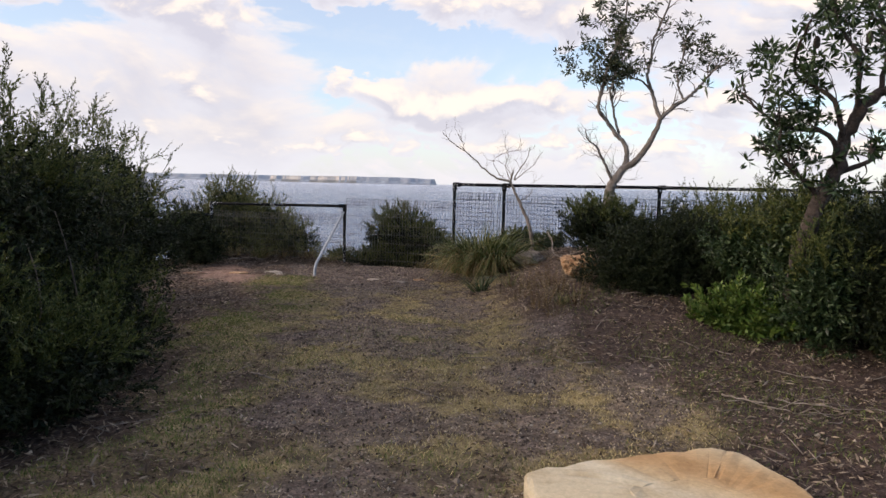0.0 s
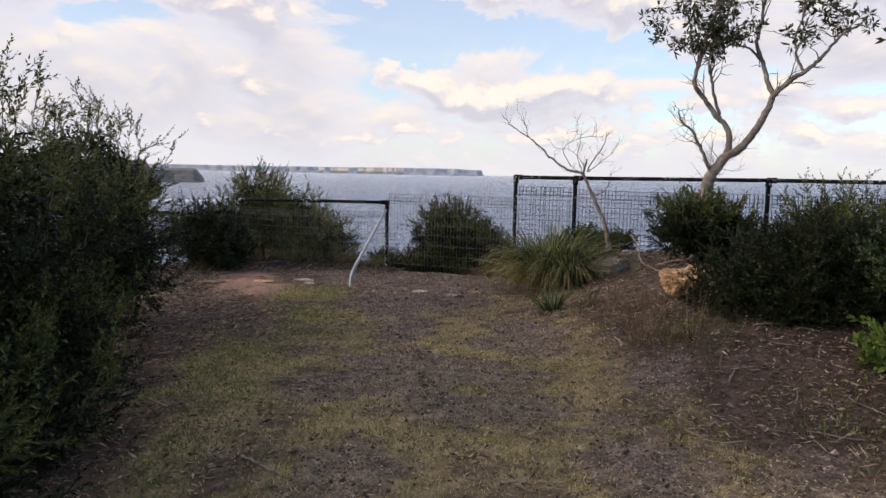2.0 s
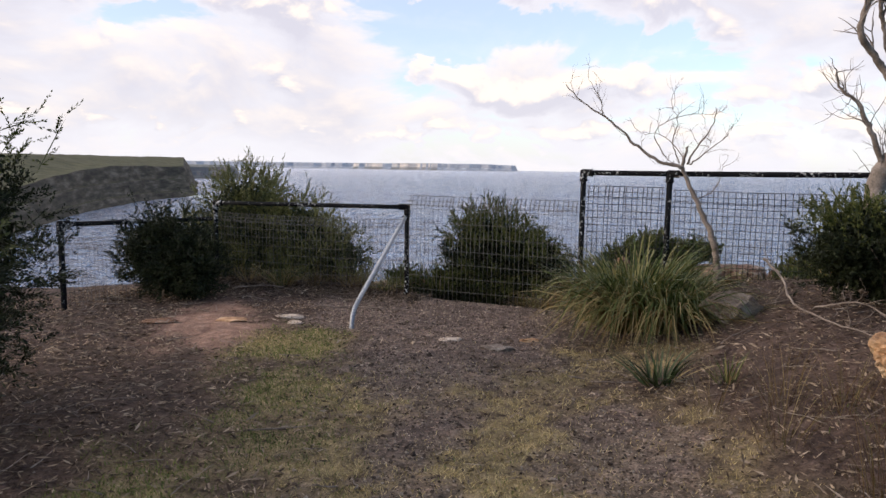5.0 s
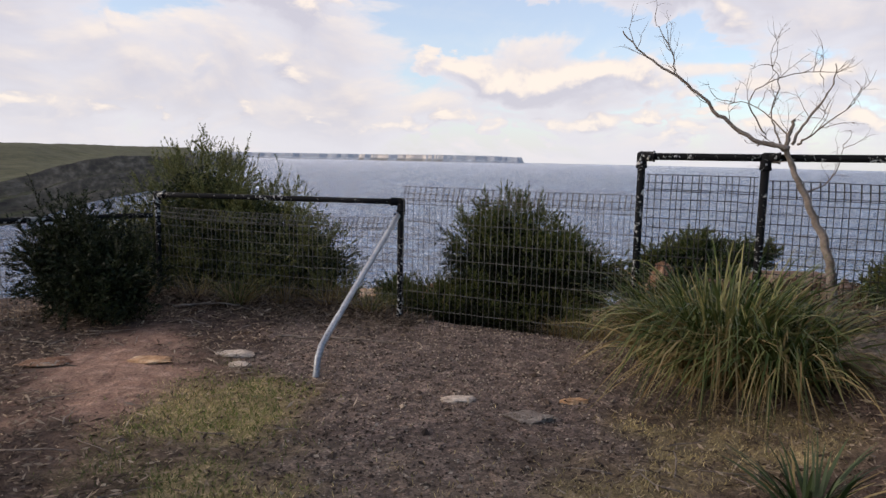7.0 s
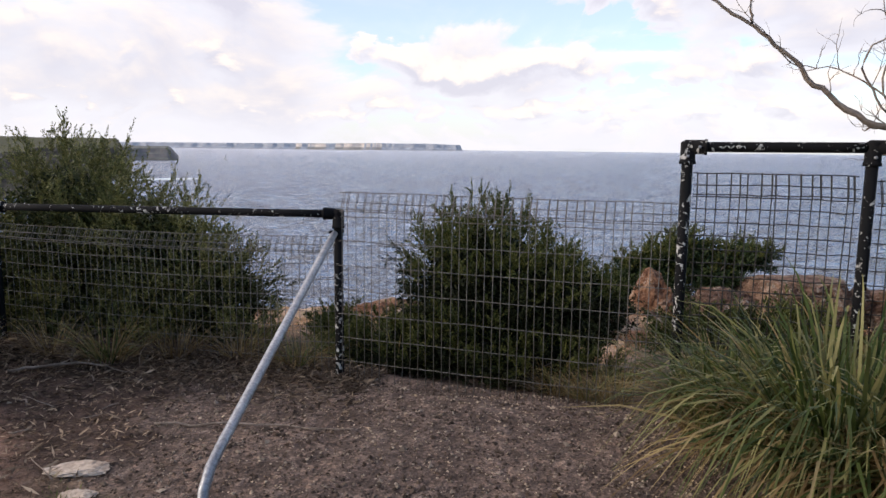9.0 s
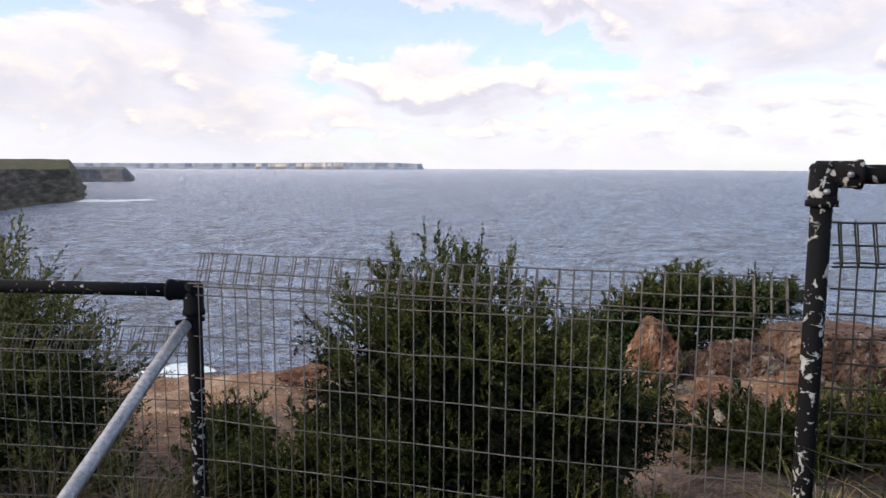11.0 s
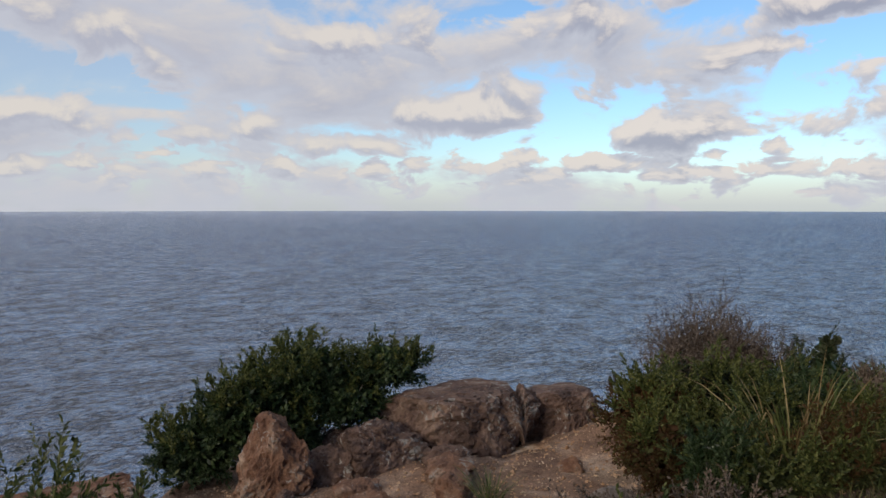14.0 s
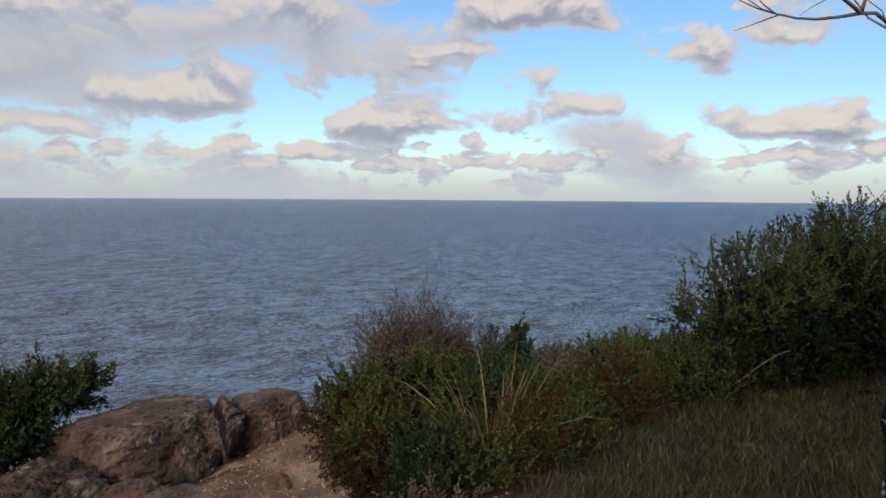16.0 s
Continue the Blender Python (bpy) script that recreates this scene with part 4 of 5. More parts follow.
def tussock(label, centre, n, radius, h, width=0.008, mat=None, dry=0.25, droop=0.7, lean=0.9, name="grass_tussock", group="tussocks", dry_mat=None):
    ob = thing(name, (centre[0], centre[1], float(gz(*centre))), label, "grass tuft", group)
    v, f = blades(centre, int(n * (1 - dry)), radius, h, width, mat, droop, lean=lean)
    piece("leaf_tuft", raw_mesh("leaf_tuft", v, f, 4, mat or BLADE), ob)
    v, f = blades(centre, max(4, int(n * dry)), radius * 1.05, h * 0.85, width * 0.85, mat, droop * 1.2, lean=lean * 1.1)
    piece("dry_leaf_tuft", raw_mesh("dry_leaf_tuft", v, f, 4, dry_mat or STRAW), ob, "straw-dry blades")
    return ob


def limb(points, r0, r1, sides=8, wiggle=0.02):
    pts = np.array(points, float)
    t = np.linspace(0, len(pts) - 1, 5 * len(pts))
    i = np.minimum(t.astype(int), len(pts) - 2)
    u = (t - i)[:, None]
    p0, p1, p2, p3 = pts[np.maximum(i - 1, 0)], pts[i], pts[i + 1], pts[np.minimum(i + 2, len(pts) - 1)]
    out = 0.5 * (2 * p1 + (p2 - p0) * u + (2 * p0 - 5 * p1 + 4 * p2 - p3) * u ** 2 + (3 * p1 - p0 - 3 * p2 + p3) * u ** 3)
    out[1:] += rng.normal(0, wiggle * 0.25, (len(out) - 1, 3))
    return tube_arrays(out, np.linspace(r0, r1, len(out)) * (1 + rng.normal(0, 0.05, len(out))), sides), out


def twigs_from(path, n, length, r, rise=0.35, start=0.3, forks=2, flat=0.5):
    """Thin crooked twigs off a limb, each with forks of its own; also gives their ends."""
    parts, ends = [], []
    for _ in range(n):
        k = rng.integers(int(len(path) * start), len(path))
        p, d = path[k], unit(path[min(k + 1, len(path) - 1)] - path[k - 1])
        d = unit(d * 0.8 + rng.normal(0, 0.6, 3) * np.array([1, flat, 1]) + np.array([0, 0, rise]))
        size = length * rng.uniform(0.4, 1.2)
        main = [p]
        for s in range(6):
            d = unit(d + rng.normal(0, 0.22, 3) + np.array([0, 0, rise * 0.12]))
            main.append(main[-1] + d * size / 6)
        main = np.array(main)
        parts.append(tube_arrays(main, np.linspace(r, r * 0.25, 7), 4))
        ends.append(main[-1])
        for _ in range(forks):
            j = rng.integers(2, 6)
            e = unit(d + rng.normal(0, 0.6, 3))
            sub = [main[j]]
            for s in range(4):
                e = unit(e + rng.normal(0, 0.25, 3))
                sub.append(sub[-1] + e * size * 0.13)
            parts.append(tube_arrays(np.array(sub), np.linspace(r * 0.5, r * 0.15, 5), 4))
            ends.append(sub[-1])
    return parts, np.array(ends)


def leaf_clumps(centres, per, spread, leaf, width, droop=0.0):
    n = len(centres)
    c = np.repeat(np.array(centres), per, 0)
    way = unit(rng.normal(size=(n * per, 3)) + np.array([0, 0, 0.25]))
    at = c + way * (spread * rng.random((n * per, 1)) ** 0.6)
    ways = unit(way + rng.normal(0, 0.5, (n * per, 3)) - np.array([0, 0, droop])) * (leaf * rng.uniform(0.6, 1.2, (n * per, 1)))
    side = unit(np.cross(ways, rng.normal(size=(n * per, 3)))) * (width * 0.5 * rng.uniform(0.7, 1.2, (n * per, 1)))
    return leaf_arrays(at, ways, side)


def build_coast_tree():
    """Slim forked tree standing just beyond the tall fence, foliage only high up."""
    y = 11.35
    g = float(gz(2.75, y))
    ob = thing("tree", (2.75, y, g), "slender pale-barked tree with twin limbs and sparse crown", "tree")
    t, tp = limb([(2.72, y, g - 0.1), (2.74, y, 1.0), (2.78, y, 1.3), (2.81, y, 1.54), (2.89, y, 1.71), (3.01, y, 1.89)], 0.1, 0.066, 10)
    piece("trunk", raw_mesh("trunk", *t, 4, TREE_BARK, True), ob)
    left, lp = limb([(3.0, y, 1.86), (3.07, y + 0.05, 2.07), (3.03, y + 0.08, 2.3), (2.88, y + 0.1, 2.46), (2.73, y + 0.08, 2.66), (2.56, y, 2.86), (2.6, y - 0.05, 3.2), (2.69, y - 0.1, 3.62), (2.86, y - 0.05, 4.0), (2.94, y, 4.5), (2.9, y, 4.9)], 0.047, 0.012)
    right, rp = limb([(3.0, y, 1.88), (3.21, y - 0.03, 2.03), (3.37, y - 0.06, 2.26), (3.5, y - 0.1, 2.54), (3.56, y - 0.1, 2.72), (3.75, y - 0.1, 2.9), (4.03, y - 0.08, 3.1), (4.16, y - 0.05, 3.24), (4.36, y, 3.48), (4.64, y + 0.05, 3.67)], 0.058, 0.012)
    mid, mp = limb([(3.55, y - 0.1, 2.7), (3.48, y - 0.02, 2.95), (3.4, y, 3.2), (3.34, y + 0.05, 3.42), (3.4, y + 0.08, 3.75), (3.42, y + 0.06, 4.02), (3.6, y, 4.5), (3.66, y, 5.0)], 0.036, 0.011)
    low, wp = limb([(2.85, y, 1.64), (2.71, y - 0.08, 1.93), (2.61, y - 0.12, 2.09), (2.53, y - 0.13, 2.24), (2.39, y - 0.12, 2.35), (2.35, y - 0.1, 2.52)], 0.028, 0.009)
    alt, ap = limb([(2.95, y + 0.1, 2.42), (2.87, y + 0.16, 2.7), (2.82, y + 0.18, 2.96), (2.77, y + 0.16, 3.2), (2.9, y + 0.15, 3.6), (3.04, y + 0.1, 4.1)], 0.024, 0.009)
    spur, sp = limb([(3.37, y, 3.2), (3.22, y - 0.05, 3.33), (2.98, y - 0.1, 3.37), (2.8, y - 0.12, 3.5)], 0.018, 0.007)
    fork, fp = limb([(3.92, y - 0.08, 3.02), (3.84, y - 0.02, 3.23), (3.82, y, 3.5), (3.92, y + 0.05, 3.8), (3.95, y + 0.05, 4.2)], 0.022, 0.008)
    for part_v in (left, right, mid, low, alt, spur, fork):
        piece("limb", raw_mesh("limb", *part_v, 4, TREE_BARK, True), ob)
    parts, ends = [], []
    for path, n, ln in ((lp, 20, 0.42), (rp, 18, 0.36), (mp, 14, 0.4), (ap, 16, 0.42), (sp, 10, 0.36), (fp, 14, 0.36)):
        a, b = twigs_from(path, n, ln, 0.011, start=0.35)
        parts += a
        ends.append(b)
    a, _ = twigs_from(wp, 18, 0.36, 0.005, start=0.1)
    parts += a
    a, _ = twigs_from(tp, 26, 0.5, 0.005, start=0.55)
    parts += a
    tagged(piece("twig_spray", raw_mesh("twig_spray", *join_arrays(parts), 4, TREE_BARK, True), ob), kind="stuff")
    ends = np.concatenate(ends)
    crowns = [(2.32, 4.35), (2.69, 4.0), (3.04, 4.18), (2.17, 3.64), (2.72, 3.34), (2.89, 3.57), (3.93, 4.19), (4.12, 3.98), (4.45, 3.76), (3.87, 3.6), (3.21, 4.4), (2.02, 3.73), (4.66, 3.7), (4.33, 3.98), (2.44, 3.42), (2.5, 3.8), (2.6, 4.4), (2.85, 4.6), (2.3, 4.0), (2.9, 3.85)]
    cs = [(x + rng.normal(0, 0.12), y + rng.normal(0, 0.22), z + rng.normal(0, 0.11)) for x, z in crowns for _ in range(6)]
    high = [e for e in ends if e[2] > 3.25 and (e[0] < 3.2 or rng.random() < 0.3)]
    v, f = leaf_clumps(cs + high, 17, 0.05, 0.1, 0.027, 0.15)
    piece("crown", raw_mesh("crown", v, f, 4, GUM_LEAF), ob)


def build_banksia_tree():
    y = 6.2
    g = float(gz(3.6, y))
    ob = thing("tree", (3.6, y, g), "leaning banksia tree with dark gnarled trunk and stiff leaves", "tree")
    t, tp = limb([(3.62, y, g - 0.1), (3.66, y, 0.8), (3.79, y, 1.4), (3.95, y, 1.77), (4.04, y, 2.16), (4.22, y, 2.45), (4.51, y, 2.66), (4.8, y, 3.0)], 0.085, 0.04, 10, 0.05)
    piece("trunk", raw_mesh("trunk", *t, 4, DARK_BARK, True), ob)
    parts, ends = [], []
    for pts in ([(3.95, y, 1.77), (4.27, y, 1.91), (4.46, y, 2.04), (4.8, y, 2.2)], [(3.98, y, 1.95), (3.8, y, 2.15), (3.55, y, 2.2), (3.3, y, 2.25), (3.05, y, 2.5)],
                [(4.0, y, 2.1), (3.85, y, 2.45), (3.6, y, 2.75), (3.5, y, 3.1)], [(4.1, y, 2.3), (4.05, y, 2.8), (3.9, y, 3.2), (3.95, y, 3.7)],
                [(4.3, y, 2.5), (4.35, y, 2.95), (4.3, y, 3.4), (4.2, y, 3.8)], [(3.85, y, 1.55), (3.6, y, 1.75), (3.4, y, 1.95), (3.3, y, 2.05)]):
        pts = [(a, b + 0.22 * k * (rng.random() - 0.5), c) for k, (a, b, c) in enumerate(pts)]
        lv, lp = limb(pts, 0.028, 0.01)
        piece("limb", raw_mesh("limb", *lv, 4, DARK_BARK, True), ob)
        a, b = twigs_from(lp, 12, 0.36, 0.008, start=0.25)
        parts += a
        ends.append(b)
    tagged(piece("twig_spray", raw_mesh("twig_spray", *join_arrays(parts), 4, DARK_BARK, True), ob), kind="stuff")
    crowns = [(3.45, 2.92), (3.26, 2.72), (3.08, 2.57), (3.35, 2.04), (3.59, 2.14), (3.61, 1.84), (4.02, 3.11), (4.23, 2.93), (3.77, 3.16), (3.85, 2.04), (4.29, 2.1), (4.0, 2.68), (3.77, 2.44), (3.72, 1.74), (4.3, 3.5), (3.95, 3.5), (4.55, 2.5), (4.5, 3.1), (3.6, 2.6)]
    cs = [(x + rng.normal(0, 0.1), y + rng.normal(0, 0.3), z + rng.normal(0, 0.09)) for x, z in crowns for _ in range(6)]
    v, f = leaf_clumps(cs + [e for e in np.concatenate(ends) if e[0] > 3.1 and rng.random() < 0.45], 20, 0.035, 0.1, 0.028)
    piece("crown", raw_mesh("crown", v, f, 4, BROAD_LEAF), ob)
    for x, z in ((4.35, 2.55), (4.22, 2.0), (3.66, 2.95), (4.12, 3.0)):
        cone = tube("seed_cone", [(x, y - 0.1, z - 0.05), (x, y - 0.1, z - 0.03), (x, y - 0.1, z + 0.03), (x, y - 0.1, z + 0.06)], [0.02, 0.032, 0.03, 0.012], DARK_BARK, 8)
        piece("seed_cone", cone, ob, "woody dark banksia cone")


def build_dead_tree():
    """Bare wind-bent tree hanging over the tall rail."""
    y = 11.98
    g = float(gz(1.58, y))
    ob = thing("dead_tree", (1.58, y, g), "bare grey dead tree bent over the fence rail", "tree")
    t, tp = limb([(1.6, y, g - 0.08), (1.58, y, 0.62), (1.53, y, 0.85), (1.44, y, 1.07), (1.33, y, 1.29), (1.24, y, 1.47), (1.18, y, 1.62), (1.19, y, 1.72), (1.22, y, 1.84)], 0.038, 0.012, 8)
    piece("trunk", raw_mesh("trunk", *t, 4, DEAD_WOOD, True), ob)
    parts, paths = [], [tp[len(tp) // 2:]]
    for pts, r in (([(1.2, y, 1.7), (1.12, y + 0.2, 1.85), (0.98, y + 0.36, 1.98), (0.72, y + 0.46, 2.02)], 0.007),
                   ([(1.17, y - 0.10, 1.63), (0.94, y - 0.10, 1.68), (0.69, y - 0.10, 1.85), (0.53, y - 0.10, 2.00), (0.34, y - 0.10, 2.15), (0.12, y - 0.10, 2.29), (-0.06, y - 0.10, 2.47)], 0.018),
                   ([(1.17, y, 1.62), (1.07, y, 1.67), (0.98, y, 1.65)], 0.019),
                   ([(1.23, y + 0.05, 1.66), (1.33, y + 0.05, 1.85), (1.46, y + 0.05, 2.06), (1.49, y + 0.05, 2.26)], 0.012),
                   ([(1.24, y - 0.05, 1.66), (1.39, y - 0.05, 1.78), (1.59, y - 0.05, 1.96)], 0.009),
                   ([(0.99, y - 0.15, 1.73), (0.86, y - 0.15, 1.97), (1.06, y - 0.15, 2.13), (1.31, y - 0.15, 2.17), (1.35, y - 0.15, 2.02)], 0.006),
                   ([(1.16, y + 0.10, 1.67), (1.08, y + 0.10, 1.89), (1.12, y + 0.10, 2.10), (1.06, y + 0.10, 2.24)], 0.007),
                   ([(1.35, y + 0.08, 1.29), (1.54, y + 0.08, 1.42), (1.60, y + 0.08, 1.67)], 0.008),
                   ([(0.33, y - 0.15, 2.15), (0.30, y - 0.15, 2.31), (0.17, y - 0.15, 2.53)], 0.007)):
        lv, lp = limb(pts, r, r * 0.25)
        piece("limb", raw_mesh("limb", *lv, 4, DEAD_WOOD, True), ob)
        paths.append(lp)
    for path in paths:
        a, _ = twigs_from(path, 6, 0.3, 0.003, rise=0.25, start=0.3, forks=3)
        parts += a
    tagged(piece("twig_spray", raw_mesh("twig_spray", *join_arrays(parts), 4, DEAD_WOOD, True), ob), kind="stuff")


def boulder(label, place, size, mat, seed, rough=0.35, turn=0.0, name="boulder", group="sandstone rocks", crack=0.0, flat=0.0):
    """An angular weathered rock: a fine ball pushed in along random planes and roughened."""
    bm = bmesh.new()
    bmesh.ops.create_icosphere(bm, subdivisions=6 if size[0] > 0.5 else 5, radius=1.0)
    r = np.random.default_rng(seed)
    co = np.array([v.co for v in bm.verts])
    for _ in range(26):
        n = unit(r.normal(size=3))
        d = r.uniform(0.6, 0.92)
        over = co @ n - d
        co = co - np.maximum(over, 0)[:, None] * n * 0.9
    way = unit(co)
    lump = vnoise(way[:, 0] * 3 + seed, way[:, 1] * 3 + way[:, 2] * 2.3, 1.0, seed, 5) - 0.5
    ledge = np.abs(vnoise(way[:, 0] * 4 + way[:, 1] * 2, way[:, 2] * 7 + seed, 1.0, seed + 7, 3) - 0.5)
    pit = vnoise(way[:, 0] * 14 + seed, way[:, 1] * 14 + way[:, 2] * 11, 1.0, seed + 3, 3) - 0.5
    co = co * (1 + rough * lump[:, None] * 0.7 + 0.13 * pit[:, None] - 0.22 * rough * np.maximum(0.05 - ledge, 0)[:, None] / 0.05)
    if flat:
        co[:, 2] = np.where(co[:, 2] > flat, flat + (co[:, 2] - flat) * 0.25, co[:, 2])
    if crack:
        co[:, 2] -= 0.25 * np.exp(-((co[:, 0] - crack - 0.15 * co[:, 1]) / 0.035) ** 2) * (co[:, 2] > -0.4)
    co = co * np.array(size)
    for v, c in zip(bm.verts, co):
        v.co = c
    me = bpy.data.meshes.new(name)
    bm.to_mesh(me)
    bm.free()
    me.materials.append(mat)
    ob = new(name, me)
    ob.matrix_world = pose(*place, 0, 0, turn)
    return tagged(ob, label, "rock", group)


def build_slab():
    """Loose sandstone paving block lying beside the path."""
    rim = [(0.93, 2.92), (1.5, 3.2), (2.03, 3.42), (2.2, 3.37), (2.33, 2.98), (2.4, 2.5), (2.3, 2.0), (1.8, 1.85), (1.2, 1.95), (0.98, 2.4)]
    bm = bmesh.new()
    z = float(gz(1.7, 2.7)) - 0.03
    ring = []
    for k in range(len(rim)):
        a, b = np.array(rim[k]), np.array(rim[(k + 1) % len(rim)])
        for s in range(6):
            ring.append(a + (b - a) * s / 6 + rng.normal(0, 0.009, 2))
    c = np.mean(ring, 0)
    rings = []
    for shrink, h in ((1.0, -0.1), (1.0, 0.085), (0.985, 0.105), (0.955, 0.115), (0.7, 0.125), (0.4, 0.12)):
        rings.append([bm.verts.new((*(c + (p - c) * shrink), z + h + rng.normal(0, 0.003) - 0.012 * (p[0] - 1.7))) for p in ring])
    for lo, hi in zip(rings, rings[1:]):
        for k in range(len(ring)):
            bm.faces.new((lo[k], lo[(k + 1) % len(ring)], hi[(k + 1) % len(ring)], hi[k]))
    bm.faces.new(rings[-1])
    bm.faces.new(list(reversed(rings[0])))
    me = bpy.data.meshes.new("stone_slab")
    bm.to_mesh(me)
    bm.free()
    me.materials.append(SLAB_STONE)
    for p in me.polygons:
        p.use_smooth = False
    tagged(new("stone_slab", me), "honey-coloured sandstone slab lying beside the path", "stone slab")


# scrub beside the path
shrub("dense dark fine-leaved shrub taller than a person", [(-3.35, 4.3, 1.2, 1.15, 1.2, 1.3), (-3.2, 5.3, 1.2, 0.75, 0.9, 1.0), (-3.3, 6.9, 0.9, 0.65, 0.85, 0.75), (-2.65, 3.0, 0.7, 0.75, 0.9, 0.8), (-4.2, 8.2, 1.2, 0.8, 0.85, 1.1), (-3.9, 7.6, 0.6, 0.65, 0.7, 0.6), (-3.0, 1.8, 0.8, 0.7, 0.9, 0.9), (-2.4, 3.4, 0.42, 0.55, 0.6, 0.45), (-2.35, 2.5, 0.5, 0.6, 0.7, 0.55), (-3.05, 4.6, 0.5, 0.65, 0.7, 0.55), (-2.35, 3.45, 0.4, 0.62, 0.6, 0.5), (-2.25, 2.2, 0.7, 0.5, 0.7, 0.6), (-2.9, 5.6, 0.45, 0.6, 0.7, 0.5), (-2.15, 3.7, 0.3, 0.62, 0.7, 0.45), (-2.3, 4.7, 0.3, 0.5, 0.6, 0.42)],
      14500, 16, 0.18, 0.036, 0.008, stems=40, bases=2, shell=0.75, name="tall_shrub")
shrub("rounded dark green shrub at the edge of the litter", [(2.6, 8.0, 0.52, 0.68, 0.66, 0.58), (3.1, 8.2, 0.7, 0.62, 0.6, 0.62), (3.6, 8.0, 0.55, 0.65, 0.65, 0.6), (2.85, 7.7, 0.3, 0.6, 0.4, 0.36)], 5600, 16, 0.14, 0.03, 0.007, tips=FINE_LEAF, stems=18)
shrub("small dense shrub under the slender tree", [(2.5, 10.6, 0.98, 0.55, 0.5, 0.42), (2.85, 10.7, 0.9, 0.45, 0.45, 0.4)], 2640, 16, 0.13, 0.032, 0.008, stems=14)
shrub("loose olive shrub along the tall fence", [(4.2, 10.6, 0.95, 0.75, 0.6, 0.5), (5.2, 10.3, 1.1, 0.7, 0.6, 0.55), (6.2, 10.0, 0.9, 0.7, 0.7, 0.5)], 2400, 11, 0.2, 0.045, 0.010, TIP_LEAF, TIP_LEAF, stems=26, bases=2)
shrub("broad-leaved heath shrub behind the banksia", [(4.6, 8.7, 0.85, 0.7, 0.7, 0.6), (5.8, 8.0, 0.95, 0.9, 0.9, 0.8)], 2000, 11, 0.17, 0.06, 0.015, BROAD_LEAF, GUM_LEAF, stems=20, bases=2)
shrub("bright green broad-leaved shrub low in the litter", [(3.35, 6.55, 0.30, 0.42, 0.4, 0.26), (3.05, 6.75, 0.2, 0.3, 0.3, 0.18), (3.6, 6.3, 0.36, 0.3, 0.3, 0.22)], 520, 9, 0.13, 0.07, 0.022, LIME_LEAF, LIME_LEAF, 0.8, 8, up=0.8)
shrub("dark spreading shrub under the banksia tree", [(4.4, 5.6, 0.6, 0.7, 0.85, 0.62), (5.0, 4.8, 0.8, 0.9, 0.9, 0.8), (4.3, 7.0, 0.8, 0.65, 0.6, 0.7), (4.5, 6.0, 1.05, 0.5, 0.5, 0.5)], 4620, 16, 0.15, 0.036, 0.009, tips=FINE_LEAF, stems=16)

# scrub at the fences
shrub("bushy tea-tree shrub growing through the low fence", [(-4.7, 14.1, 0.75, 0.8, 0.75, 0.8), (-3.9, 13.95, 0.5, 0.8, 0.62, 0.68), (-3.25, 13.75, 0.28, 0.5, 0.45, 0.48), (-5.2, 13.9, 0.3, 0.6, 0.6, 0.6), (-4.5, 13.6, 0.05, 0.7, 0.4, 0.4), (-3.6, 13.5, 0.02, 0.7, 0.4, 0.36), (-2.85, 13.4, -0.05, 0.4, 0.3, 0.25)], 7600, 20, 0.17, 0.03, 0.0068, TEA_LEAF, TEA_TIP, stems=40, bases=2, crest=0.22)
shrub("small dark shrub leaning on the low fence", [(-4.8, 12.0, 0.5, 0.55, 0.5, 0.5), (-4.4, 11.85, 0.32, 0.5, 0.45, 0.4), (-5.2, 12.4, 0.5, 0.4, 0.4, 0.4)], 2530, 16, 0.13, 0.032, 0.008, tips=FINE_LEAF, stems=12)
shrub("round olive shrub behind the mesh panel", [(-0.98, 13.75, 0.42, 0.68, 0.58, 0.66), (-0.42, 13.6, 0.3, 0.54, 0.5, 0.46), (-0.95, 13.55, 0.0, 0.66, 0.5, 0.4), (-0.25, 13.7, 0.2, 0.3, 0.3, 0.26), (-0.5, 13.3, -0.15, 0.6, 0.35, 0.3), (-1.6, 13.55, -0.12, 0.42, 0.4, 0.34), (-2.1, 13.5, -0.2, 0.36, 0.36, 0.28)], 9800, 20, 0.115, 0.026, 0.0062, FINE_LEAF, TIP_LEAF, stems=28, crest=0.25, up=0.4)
shrub("straggly shrub crowding the banksia trunk", [(3.75, 5.8, 0.7, 0.36, 0.36, 0.55), (4.0, 6.7, 1.1, 0.5, 0.4, 0.6), (3.6, 7.3, 0.9, 0.4, 0.4, 0.5)], 1700, 16, 0.18, 0.045, 0.011, BROAD_LEAF, TIP_LEAF, stems=14)
tussock("large arching green tussock beside the tall post", (0.68, 11.3), 1350, 0.85, 1.05, 0.017, dry=0.28, droop=1.25, lean=0.95)
tussock("green tussock against the tall fence", (0.98, 11.0), 900, 0.78, 0.8, 0.016, droop=1.35, dry=0.4, lean=1.0)
tussock("straw-flecked tussock at the mesh panel corner", (0.35, 11.75), 700, 0.65, 0.8, 0.009, droop=0.9, dry=0.3)
tussock("small spiky dark green plant in the litter", (0.70, 9.45), 60, 0.34, 0.27, 0.018, mat=BROAD_LEAF, dry=0.1, droop=0.3, lean=1.0, name="spiky_plant")
tussock("small spiky green plant beside the path", (1.1, 9.15), 26, 0.2, 0.24, 0.012, dry=0.1, droop=0.3, name="spiky_plant")
